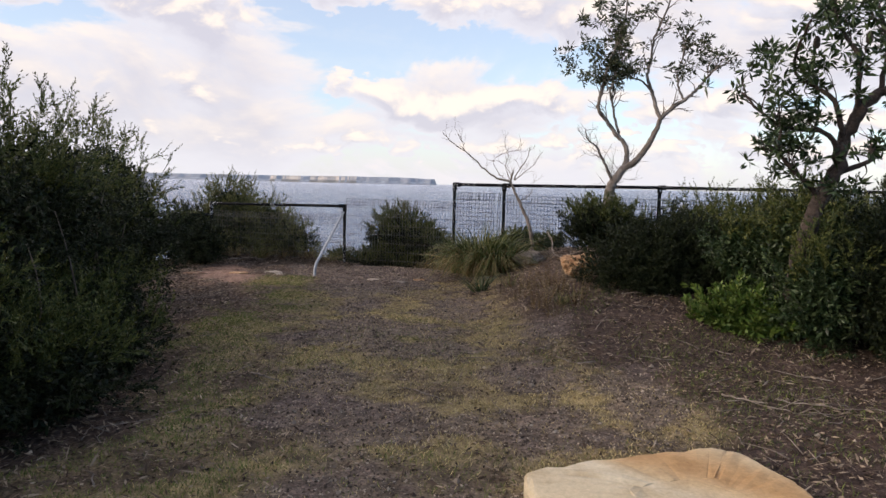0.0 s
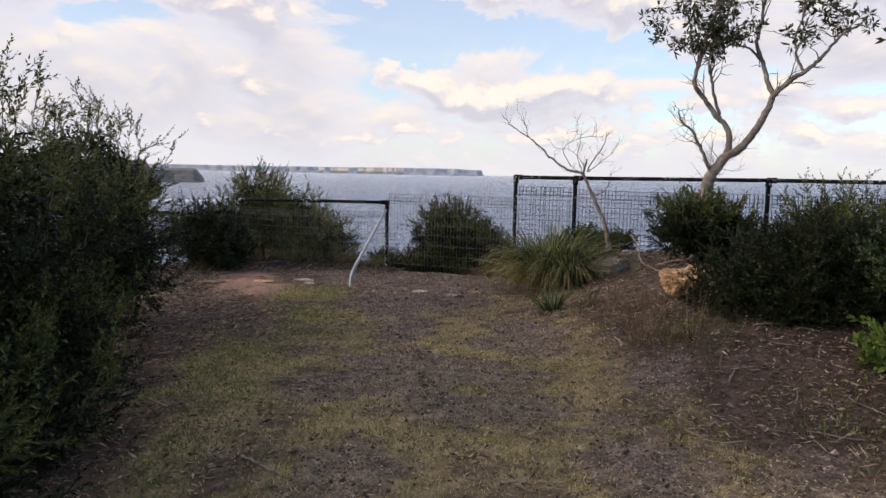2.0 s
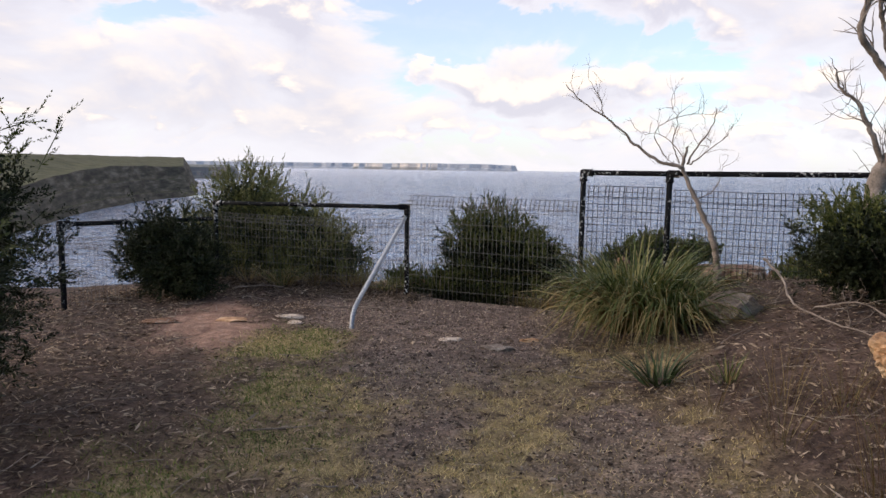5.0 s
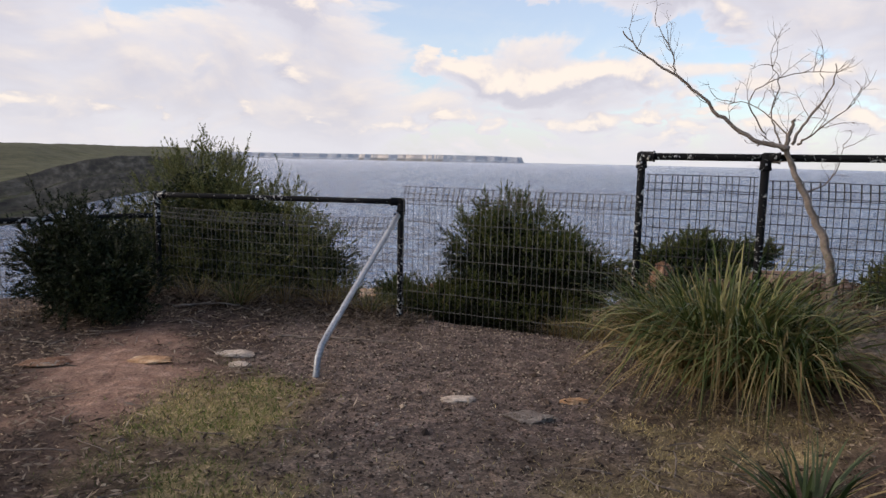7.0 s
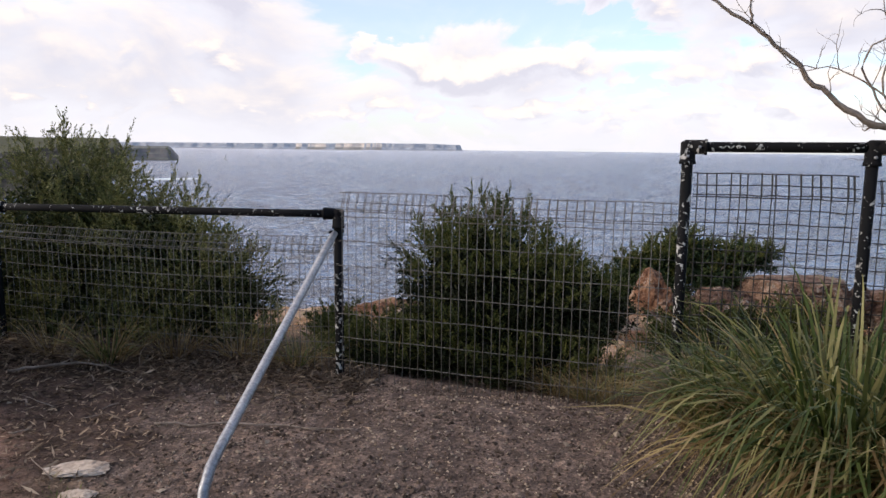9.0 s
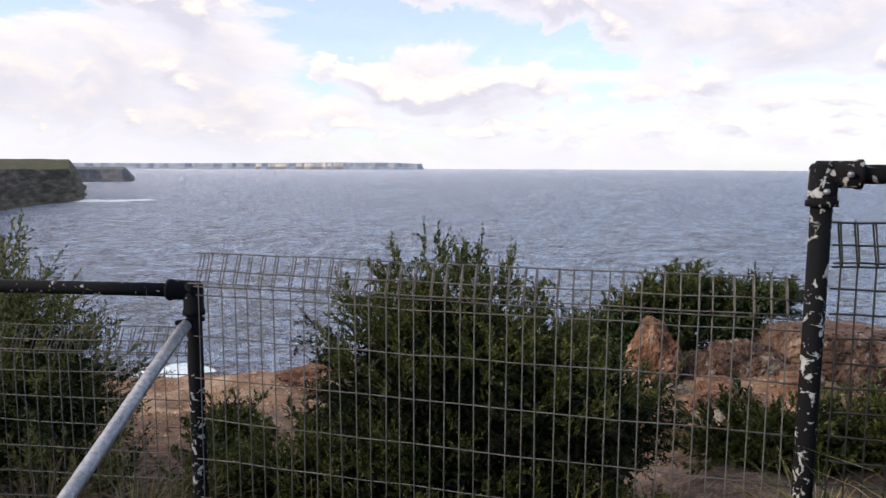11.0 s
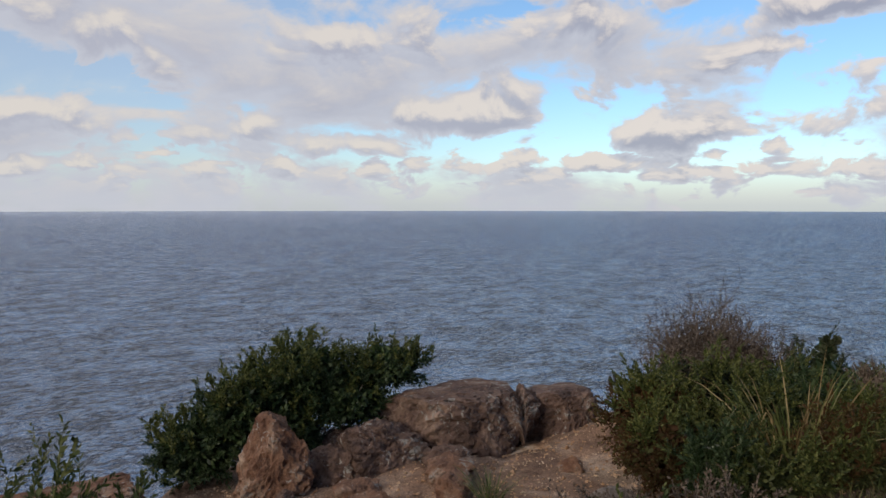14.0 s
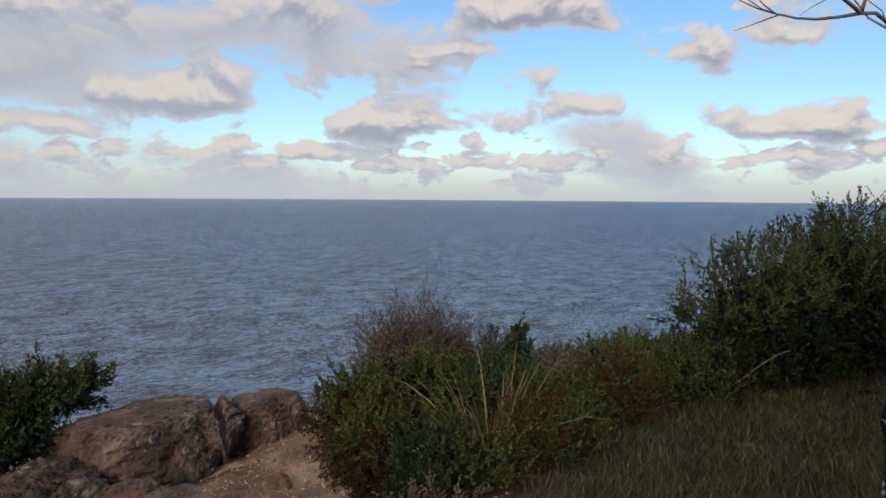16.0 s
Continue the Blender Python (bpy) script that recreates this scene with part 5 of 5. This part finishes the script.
for rx, ry, rn in ((1.38, 7.45, 110), (1.15, 8.1, 70), (1.62, 7.85, 80), (1.3, 8.6, 60), (1.78, 7.25, 70), (1.55, 8.35, 60), (0.95, 8.75, 40), (1.5, 6.95, 50)):
    tussock("sparse rusty dead grass standing in the litter", (rx, ry), rn, 0.4, 0.46, 0.0032, mat=STRAW, dry=0.7, droop=0.3, lean=0.7, dry_mat=RUST_LEAF, group="dead grass tufts")
tussock("thin green grass tuft beside the brown clump", (1.62, 7.35), 90, 0.2, 0.22, 0.005, dry=0.2)
tussock("strappy green plant behind the mesh panel", (-1.62, 13.55), 60, 0.45, 0.5, 0.016, dry=0.15, droop=0.5, name="strap_plant")
tussock("dry grass tuft at the foot of the mesh", (-2.3, 12.95), 260, 0.4, 0.3, 0.004, dry=0.6)
tussock("dry grass tuft at the foot of the mesh", (-0.25, 12.75), 260, 0.4, 0.34, 0.004, dry=0.7)
tussock("dry grass tuft behind the mesh panel", (0.0, 13.1), 240, 0.35, 0.42, 0.004, dry=0.7)
tussock("arching dry grass under the low fence", (-3.6, 12.75), 160, 0.5, 0.42, 0.007, dry=0.6)
build_coast_tree()
build_banksia_tree()
build_dead_tree()
build_slab()
boulder("orange pitted sandstone boulder among the scrub", (1.95, 8.5, float(gz(1.95, 8.5)) + 0.13), (0.30, 0.2, 0.2), SANDSTONE, 4, 1.0, 24)
boulder("grey rounded boulder under the tussock", (1.48, 10.72, float(gz(1.48, 10.72)) + 0.06), (0.3, 0.22, 0.17), GREY_STONE, 9, 0.3, 10)
for x, y, a, b, mat, label in ((-2.86, 11.2, 0.2, 0.1, PALE_STONE, "pale flat stone set in the earth"), (-2.72, 10.98, 0.1, 0.07, PALE_STONE, "small pale flat stone in the earth"), (-1.02, 10.56, 0.15, 0.06, PALE_STONE, "pale flat stone in the gravel"),
                               (-0.58, 10.35, 0.16, 0.12, GREY_STONE, "grey flat stone in the gravel"), (-3.35, 10.85, 0.2, 0.1, SANDSTONE, "orange flat stone set in the clay"), (-4.0, 10.6, 0.26, 0.16, RED_STONE, "rust-red flat stone set in the clay"), (-0.3, 10.7, 0.12, 0.05, SANDSTONE, "orange stone chip in the turf")):
    boulder(label, (x, y, float(gz(x, y)) + 0.002), (a, b, 0.03), mat, int(abs(x * 37 + y * 11)), 0.5, 15, "flat_stone", "flat stones")

# rocks and heath beyond the fence
boulder("broad weathered brown rock on the cliff edge", (3.1, 17.75, -0.56), (1.02, 0.72, 0.74), CREST_STONE, 12, 0.3, -12, crack=0.55, flat=0.55)
boulder("weathered brown rock on the cliff edge", (4.2, 17.6, -0.6), (0.62, 0.62, 0.6), CREST_STONE, 15, 0.3, 10, flat=0.5)
boulder("lichen-crusted brown rock below the crest", (2.05, 17.45, -0.58), (0.52, 0.42, 0.42), CREST_STONE, 18, 0.5, 20)
boulder("iron-red craggy rock beside the wind-shaped bush", (1.12, 17.55, -0.58), (0.4, 0.38, 0.5), RED_STONE, 21, 0.6, 50)
boulder("lichen-spotted craggy rock beside the wind-shaped bush", (1.6, 17.5, -0.72), (0.36, 0.32, 0.36), CREST_STONE, 25, 0.6, 5)
boulder("lichen-spotted brown rock under the wind-shaped bush", (2.0, 18.1, -0.95), (0.9, 0.6, 0.5), CREST_STONE, 44, 0.4, 15)
boulder("pale flat-topped ledge of sandstone", (2.95, 17.0, -0.78), (1.15, 0.42, 0.24), SANDSTONE, 28, 0.4, 8, flat=0.5)
boulder("pale flat-topped ledge of sandstone", (1.6, 16.8, -0.76), (0.6, 0.36, 0.22), PALE_STONE, 29, 0.4, 20, flat=0.5)
boulder("grey rock among the low plants", (1.3, 15.6, -0.55), (0.5, 0.35, 0.26), GREY_STONE, 31, 0.5, 70)
boulder("small grey rock among the low plants", (0.75, 15.0, -0.42), (0.3, 0.25, 0.2), RED_STONE, 33, 0.5, 0)
boulder("sandstone rock at the cliff edge", (-2.4, 17.2, -0.75), (0.9, 0.5, 0.3), RED_STONE, 36, 0.5, 12)
boulder("sandstone rock at the cliff edge", (-0.3, 18.2, -0.8), (0.8, 0.5, 0.3), RED_STONE, 38, 0.5, -12)
for k in range(22):
    bx, by = rng.uniform(0.4, 3.6), rng.uniform(15.2, 17.5)
    sz = rng.uniform(0.1, 0.3)
    boulder("craggy broken sandstone on the cliff top", (bx, by, float(gz(bx, by)) + sz * 0.15), (sz, sz * rng.uniform(0.6, 1), sz * rng.uniform(0.4, 0.7)), (RED_STONE, CREST_STONE, RED_STONE, GREY_STONE)[k % 4], 50 + k, 0.5, rng.uniform(0, 180))
shrub("wind-shaped banksia bush on the cliff edge", [(1.75, 18.5, -0.05, 0.62, 0.45, 0.4), (2.5, 18.25, 0.05, 0.45, 0.36, 0.22), (1.2, 18.6, -0.3, 0.5, 0.45, 0.4), (0.75, 18.7, -0.62, 0.4, 0.4, 0.34), (1.5, 18.3, -0.5, 0.4, 0.3, 0.3), (2.15, 18.2, -0.25, 0.34, 0.3, 0.24)], 4200, 11, 0.11, 0.042, 0.012, BROAD_LEAF, TIP_LEAF, 0.75, 34, up=0.7, bark=DEAD_WOOD)
shrub("low leafy shrub behind the tall fence", [(0.95, 14.1, -0.1, 0.5, 0.4, 0.28), (1.6, 14.0, -0.05, 0.4, 0.4, 0.25)], 1300, 16, 0.12, 0.04, 0.011, TIP_LEAF, TIP_LEAF, stems=10)
shrub("rust-tinged leafy shrub on the rocks", [(3.75, 15.9, -0.06, 0.42, 0.4, 0.36), (3.45, 15.5, -0.2, 0.38, 0.35, 0.3)], 1500, 16, 0.12, 0.036, 0.01, RUST_LEAF, TIP_LEAF, stems=10)
shrub("dense green coastal heath above the cliff", [(4.2, 15.2, -0.2, 0.75, 0.6, 0.45), (5.1, 15.6, -0.25, 0.85, 0.7, 0.45), (4.9, 14.7, -0.25, 0.9, 0.6, 0.4), (6.2, 15.5, -0.45, 0.9, 0.7, 0.42), (3.6, 14.7, -0.2, 0.55, 0.5, 0.35), (4.9, 14.45, -0.05, 0.7, 0.35, 0.32), (5.7, 14.2, -0.15, 0.6, 0.5, 0.36), (4.1, 14.35, -0.1, 0.5, 0.35, 0.3)], 6820, 16, 0.14, 0.034, 0.009, TEA_LEAF, TIP_LEAF, stems=30, bases=2)
shrub("twiggy grey-brown dying shrub above the heath", [(5.0, 16.4, 0.12, 0.6, 0.5, 0.46), (5.6, 16.4, 0.0, 0.5, 0.5, 0.36)], 2600, 9, 0.2, 0.028, 0.006, DRY_LEAF, DRY_LEAF, 0.7, 60, up=1.0, r=0.01)
shrub("low dark heath along the cliff top", [(7.6, 15.6, -0.7, 1.0, 0.8, 0.45), (9.2, 15.8, -1.0, 1.1, 0.9, 0.5), (11, 16.0, -1.2, 1.3, 1.0, 0.5)], 3520, 16, 0.16, 0.04, 0.011, FINE_LEAF, TIP_LEAF, stems=16, bases=2)
shrub("tall dark leafy shrub beside the dry grass", [(6.6, 13.5, 0.35, 0.75, 0.8, 0.95), (7.6, 13.0, 0.55, 0.9, 0.9, 1.05), (6.0, 13.9, -0.1, 0.6, 0.6, 0.5), (8.8, 12.8, 0.5, 1.0, 0.9, 1.1)], 6160, 16, 0.16, 0.036, 0.009, FINE_LEAF, TIP_LEAF, stems=30, bases=2, up=0.7)
for hx, hy, hz, hr, foliage, label in ((3.9, 14.5, 0.02, 0.3, RUST_LEAF, "rusty heath clump above the cliff"), (4.6, 15.1, 0.08, 0.3, BROAD_LEAF, "glossy broad-leaved heath clump"), (5.4, 14.9, 0.0, 0.32, DRY_LEAF, "half-dead grey heath clump"), (4.3, 15.7, 0.12, 0.3, FINE_LEAF, "dark fine-leaved heath clump"),
                                        (5.9, 15.8, -0.05, 0.35, GUM_LEAF, "grey-green heath clump above the cliff"), (6.6, 15.0, -0.15, 0.35, FINE_LEAF, "dark fine-leaved heath clump"), (5.0, 14.3, 0.12, 0.28, RUST_LEAF, "rusty heath clump above the cliff"), (6.2, 14.5, 0.0, 0.32, FINE_LEAF, "dark fine-leaved heath clump"), (3.3, 15.0, -0.1, 0.25, BROAD_LEAF, "glossy broad-leaved heath clump")):
    shrub(label, [(hx, hy, hz, hr, hr, hr * 0.9), (hx + 0.15, hy - 0.1, hz - 0.25, hr, hr, hr)], 420, 13, 0.13, 0.04, 0.010, foliage, TIP_LEAF if foliage is FINE_LEAF else foliage, stems=8, group="heath clumps", up=0.8)
tussock("yellowing tussock rising from the heath", (3.8, 14.75), 90, 0.6, 1.0, 0.017, dry=0.75, droop=0.55, lean=1.0)
shrub("single leafy spike standing above the heath", [(5.15, 15.25, 0.28, 0.05, 0.05, 0.26), (5.05, 15.3, 0.12, 0.16, 0.14, 0.14)], 60, 9, 0.07, 0.06, 0.02, BROAD_LEAF, GUM_LEAF, stems=5, up=0.9)

# ---- ground cover, too many to count ----


def scatter(n, box, key, power=1.0, near=None):
    """Places in a box, kept by a ground mask."""
    x = rng.uniform(box[0], box[1], n)
    y = rng.uniform(box[2], box[3], n)
    keep = rng.random(n) < ground_masks(x, y)[key] ** power
    return x[keep], y[keep]


def grass_cover(name, label, x, y, h, w, mat, flop=0.8):
    n = len(x)
    z = gz(x, y) - 0.004
    a = rng.uniform(0, 2 * math.pi, n)
    base = np.stack([x, y, z], -1)
    way = np.stack([np.cos(a) * flop, np.sin(a) * flop, np.ones(n)], -1) * (h * rng.uniform(0.4, 1.3, n))[:, None]
    side = np.stack([-np.sin(a), np.cos(a), 0 * a], -1) * (w * rng.uniform(0.5, 1.2, n))[:, None]
    v, f = leaf_arrays(base, way, side)
    tagged(new(name, raw_mesh(name, v, f, 4, mat)), label, "grass", kind="stuff")


x, y = scatter(620000, (-4.2, 3.6, 0.3, 11.2), "turf", 1.3)
green = (vnoise(x, y, 0.7, 71) + 0.36 * np.clip(-x - 0.75 - 0.06 * (y - 4), -0.5, 0.9) + 0.12 * ss(1.3, 2.2, x) + 0.17 * rng.normal(size=len(x))) > 0.57
grass_cover("dry_turf", "short straw-coloured turf on the worn path", x[~green], y[~green], 0.022, 0.0024, LAWN, 1.3)
grass_cover("green_turf", "short green turf at the path's edge", x[green], y[green], 0.028, 0.0026, LAWN_GREEN, 1.0)
x, y = scatter(70000, (1.3, 7, 11.6, 14.6), "turf", 0.5)
grass_cover("rank_grass", "rank brown-green grass on the seaward verge", x, y, 0.085, 0.004, STRAW_DARK, 1.0)
xg, yg = scatter(30000, (1.0, 4.4, 1.5, 8.5), "litter", 1.0)
sprout = vnoise(xg, yg, 1.6, 73) + 0.1 * rng.normal(size=len(xg)) > 0.58
grass_cover("litter_grass", "thin green grass coming through the litter", xg[sprout], yg[sprout], 0.04, 0.003, LAWN_GREEN, 1.0)
x2, y2 = scatter(40000, (1.3, 7, 11.6, 14.6), "turf", 0.5)
grass_cover("rank_green_grass", "green grass among the dry verge grass", x2, y2, 0.09, 0.004, TIP_LEAF, 1.0)


def stone_cover(name, label, x, y, size, mat):
    n = len(x)
    s = size * np.exp(rng.normal(0, 0.45, n))
    z = gz(x, y)
    corners = np.array([(1, 0, 0), (0, 1, 0), (-1, 0, 0), (0, -1, 0), (0, 0, 0.75), (0, 0, -0.6)], float)
    v = corners[None] + rng.normal(0, 0.22, (n, 6, 3))
    a = rng.uniform(0, 2 * math.pi, n)
    c, q = np.cos(a)[:, None], np.sin(a)[:, None]
    v = np.stack([v[..., 0] * c - v[..., 1] * q, v[..., 0] * q + v[..., 1] * c, v[..., 2]], -1) * s[:, None, None]
    v = v + np.stack([x, y, z + 0.2 * s], -1)[:, None]
    tri = np.array([(0, 1, 4), (1, 2, 4), (2, 3, 4), (3, 0, 4), (1, 0, 5), (2, 1, 5), (3, 2, 5), (0, 3, 5)])
    f = (np.arange(n)[:, None, None] * 6 + tri[None]).reshape(-1, 3)
    tagged(new(name, raw_mesh(name, v.reshape(-1, 3), f, 3, mat)), label, "gravel", kind="stuff")


x, y = scatter(150000, (-4, 3, 0.3, 12.8), "gravel", 1.0)
stone_cover("gravel", "loose grey and mauve gravel on the track", x, y, 0.0052, PEBBLE)
x, y = scatter(9000, (-5, 4.5, 0.8, 12.8), "litter", 1.0)
stone_cover("stone_chips", "scattered stone chips in the litter", x, y, 0.006, PEBBLE)
x, y = scatter(12000, (-4, 5, 14.3, 18.5), "rock", 1.0)
stone_cover("rock_chips", "pale sandstone chips on the cliff top", x, y, 0.009, SANDSTONE)


def litter_cover(name, label, x, y, length, width, mat):
    n = len(x)
    a = rng.uniform(0, 2 * math.pi, n)
    base = np.stack([x, y, gz(x, y) + rng.uniform(0.002, 0.02, n)], -1)
    way = np.stack([np.cos(a), np.sin(a), rng.normal(0.05, 0.22, n)], -1) * (length * rng.uniform(0.5, 1.4, n))[:, None]
    side = np.stack([-np.sin(a), np.cos(a), rng.normal(0, 0.5, n)], -1) * (width * rng.uniform(0.5, 1.2, n) * 0.5)[:, None]
    v, f = leaf_arrays(base, way, side)
    tagged(new(name, raw_mesh(name, v, f, 4, mat)), label, "leaf litter", kind="stuff")


x, y = scatter(170000, (-6.5, 6, 0.3, 13), "litter", 1.0)
litter_cover("leaf_litter", "dry fallen leaves and bark on the ground", x, y, 0.048, 0.012, LITTER)
x, y = scatter(18000, (-5.5, 5, 0.6, 12.6), "litter", 1.0)
litter_cover("bark_litter", "curled pale strips of fallen bark", x, y, 0.09, 0.013, BARK_STRIP)
x, y = scatter(30000, (-3.5, 3, 0.3, 11), "turf", 1.0)
litter_cover("thin_litter", "thin scatter of dry leaves on the turf", x[::3], y[::3], 0.045, 0.013, LITTER)
x, y = scatter(9000, (-4, 4, 0.8, 12.5), "gravel", 1.0)
litter_cover("stray_leaves", "stray dry leaves on the gravel", x[::2], y[::2], 0.04, 0.012, LITTER)

# dark windblown debris caught along the foot of the low fence
x = rng.uniform(-5.4, -1.7, 16000)
y = 12.95 + 0.34 * rng.normal(size=len(x)) - 0.05 * (x + 3.0) - 0.5 * ss(0.0, 1.2, -x - 4.2)
litter_cover("fence_debris", "dark bark and dead leaves piled along the fence foot", x, y, 0.075, 0.014, DEBRIS)
for tx, ty, tn, label in ((-4.1, 12.85, 150, "dead brown grass under the low fence"), (-3.2, 12.95, 200, "dead brown grass under the low fence"), (-2.75, 13.0, 200, "dead brown grass under the low fence"), (-4.7, 12.75, 140, "dead brown grass under the low fence"), (-0.1, 12.65, 160, "dead brown grass behind the mesh panel"), (-0.45, 13.0, 200, "dead brown grass behind the mesh panel")):
    tussock(label, (tx, ty), tn, 0.36, 0.3, 0.005, mat=STRAW, dry=0.6, droop=0.5, dry_mat=DRY_LEAF)

# fallen sticks in the litter
x, y = scatter(2200, (-5.5, 5.5, 1.5, 12.4), "litter", 1.0)
made = []
for px, py in zip(x[:560], y[:560]):
    a, ln = rng.uniform(0, math.pi), rng.uniform(0.1, 0.42)
    pts = []
    for s in np.linspace(-0.5, 0.5, 4):
        qx, qy = px + math.cos(a) * ln * s + rng.normal(0, 0.012), py + math.sin(a) * ln * s + rng.normal(0, 0.012)
        pts.append((qx, qy, float(gz(qx, qy)) + 0.012 + rng.uniform(0, 0.012)))
    made.append(tube_arrays(pts, np.linspace(0.0045, 0.002, 4) * rng.uniform(0.6, 1.3), 4))
tagged(new("twig_litter", raw_mesh("twig_litter", *join_arrays(made), 4, DEAD_WOOD, True)), "fallen grey twigs scattered through the litter", "twigs", kind="stuff")


def fallen_branch(label, points, r):
    pts = [(px, py, float(gz(px, py)) + h) for px, py, h in points]
    body, path = limb(pts, r, r * 0.35)
    a, _ = twigs_from(path, 6, 0.35, r * 0.4, rise=0.25, start=0.15, forks=1)
    ob = thing("fallen_branch", pts[0], label, "branch", "fallen branches")
    piece("main_stem", raw_mesh("main_stem", *body, 4, DEAD_WOOD, True), ob)
    tagged(piece("twig_spray", raw_mesh("twig_spray", *join_arrays(a), 4, DEAD_WOOD, True), ob), kind="stuff")


fallen_branch("pale crooked dead branch beside the grey boulder", [(1.75, 10.9, 0.42), (1.8, 10.5, 0.3), (1.78, 10.1, 0.16), (1.95, 9.7, 0.06), (2.1, 9.4, 0.02)], 0.012)
fallen_branch("pale dead branch lying in the litter", [(2.0, 10.3, 0.03), (2.2, 10.0, 0.12), (2.35, 9.7, 0.05)], 0.009)
fallen_branch("bare stick lying by the scrub", [(2.55, 4.75, 0.02), (2.75, 4.45, 0.02), (2.95, 4.2, 0.015)], 0.008)
fallen_branch("long bare stick lying in the litter", [(2.9, 4.6, 0.02), (3.3, 4.35, 0.03), (3.8, 4.3, 0.02)], 0.006)
fallen_branch("thin straight stick lying on the gravel", [(-2.75, 11.75, 0.015), (-2.2, 11.8, 0.012), (-1.6, 11.78, 0.012)], 0.009)
fallen_branch("bare stick lying at the low fence", [(-4.1, 12.4, 0.02), (-3.7, 12.55, 0.04), (-3.3, 12.5, 0.02)], 0.011)
fallen_branch("short bare stick lying on the turf", [(-1.15, 4.9, 0.012), (-0.95, 4.75, 0.012), (-0.8, 4.68, 0.01)], 0.009)

# sparse tufts and low plants on the rocky shelf
for tx, ty, tr, th, tn, dry, label in ((-2.1, 14.3, 0.28, 0.26, 90, 0.5, "dry grass tuft on the rock shelf"), (-1.9, 15.3, 0.3, 0.3, 90, 0.3, "green grass tuft on the rock shelf"), (-2.7, 15.0, 0.35, 0.35, 120, 0.6, "dry grass tuft on the rock shelf"),
                                       (0.45, 14.6, 0.3, 0.32, 120, 0.4, "green grass tuft on the rock shelf"), (1.6, 15.0, 0.3, 0.25, 100, 0.6, "dry grass tuft on the rock shelf"), (2.15, 16.0, 0.28, 0.28, 130, 0.1, "fresh green tuft between the rocks"), (0.9, 16.5, 0.25, 0.22, 80, 0.5, "dry grass tuft on the rock shelf"),
                                       (1.9, 13.4, 0.35, 0.3, 140, 0.6, "dry grass tuft behind the tall fence"), (0.6, 13.0, 0.35, 0.35, 150, 0.6, "dry grass tuft behind the tall fence"), (2.6, 13.3, 0.35, 0.3, 140, 0.5, "dry grass tuft behind the tall fence")):
    tussock(label, (tx, ty), tn, tr, th, 0.005, dry=dry)
shrub("low green mat plant beside the mesh panel", [(-1.75, 14.6, -0.15, 0.3, 0.25, 0.14), (-2.3, 14.2, -0.05, 0.3, 0.25, 0.16)], 420, 12, 0.09, 0.034, 0.009, TIP_LEAF, TIP_LEAF, stems=8)
shrub("brown dying shrub low behind the tall fence", [(1.9, 14.6, -0.2, 0.4, 0.35, 0.24), (2.5, 14.4, -0.15, 0.35, 0.3, 0.22)], 600, 11, 0.12, 0.03, 0.008, RUST_LEAF, DRY_LEAF, stems=14)
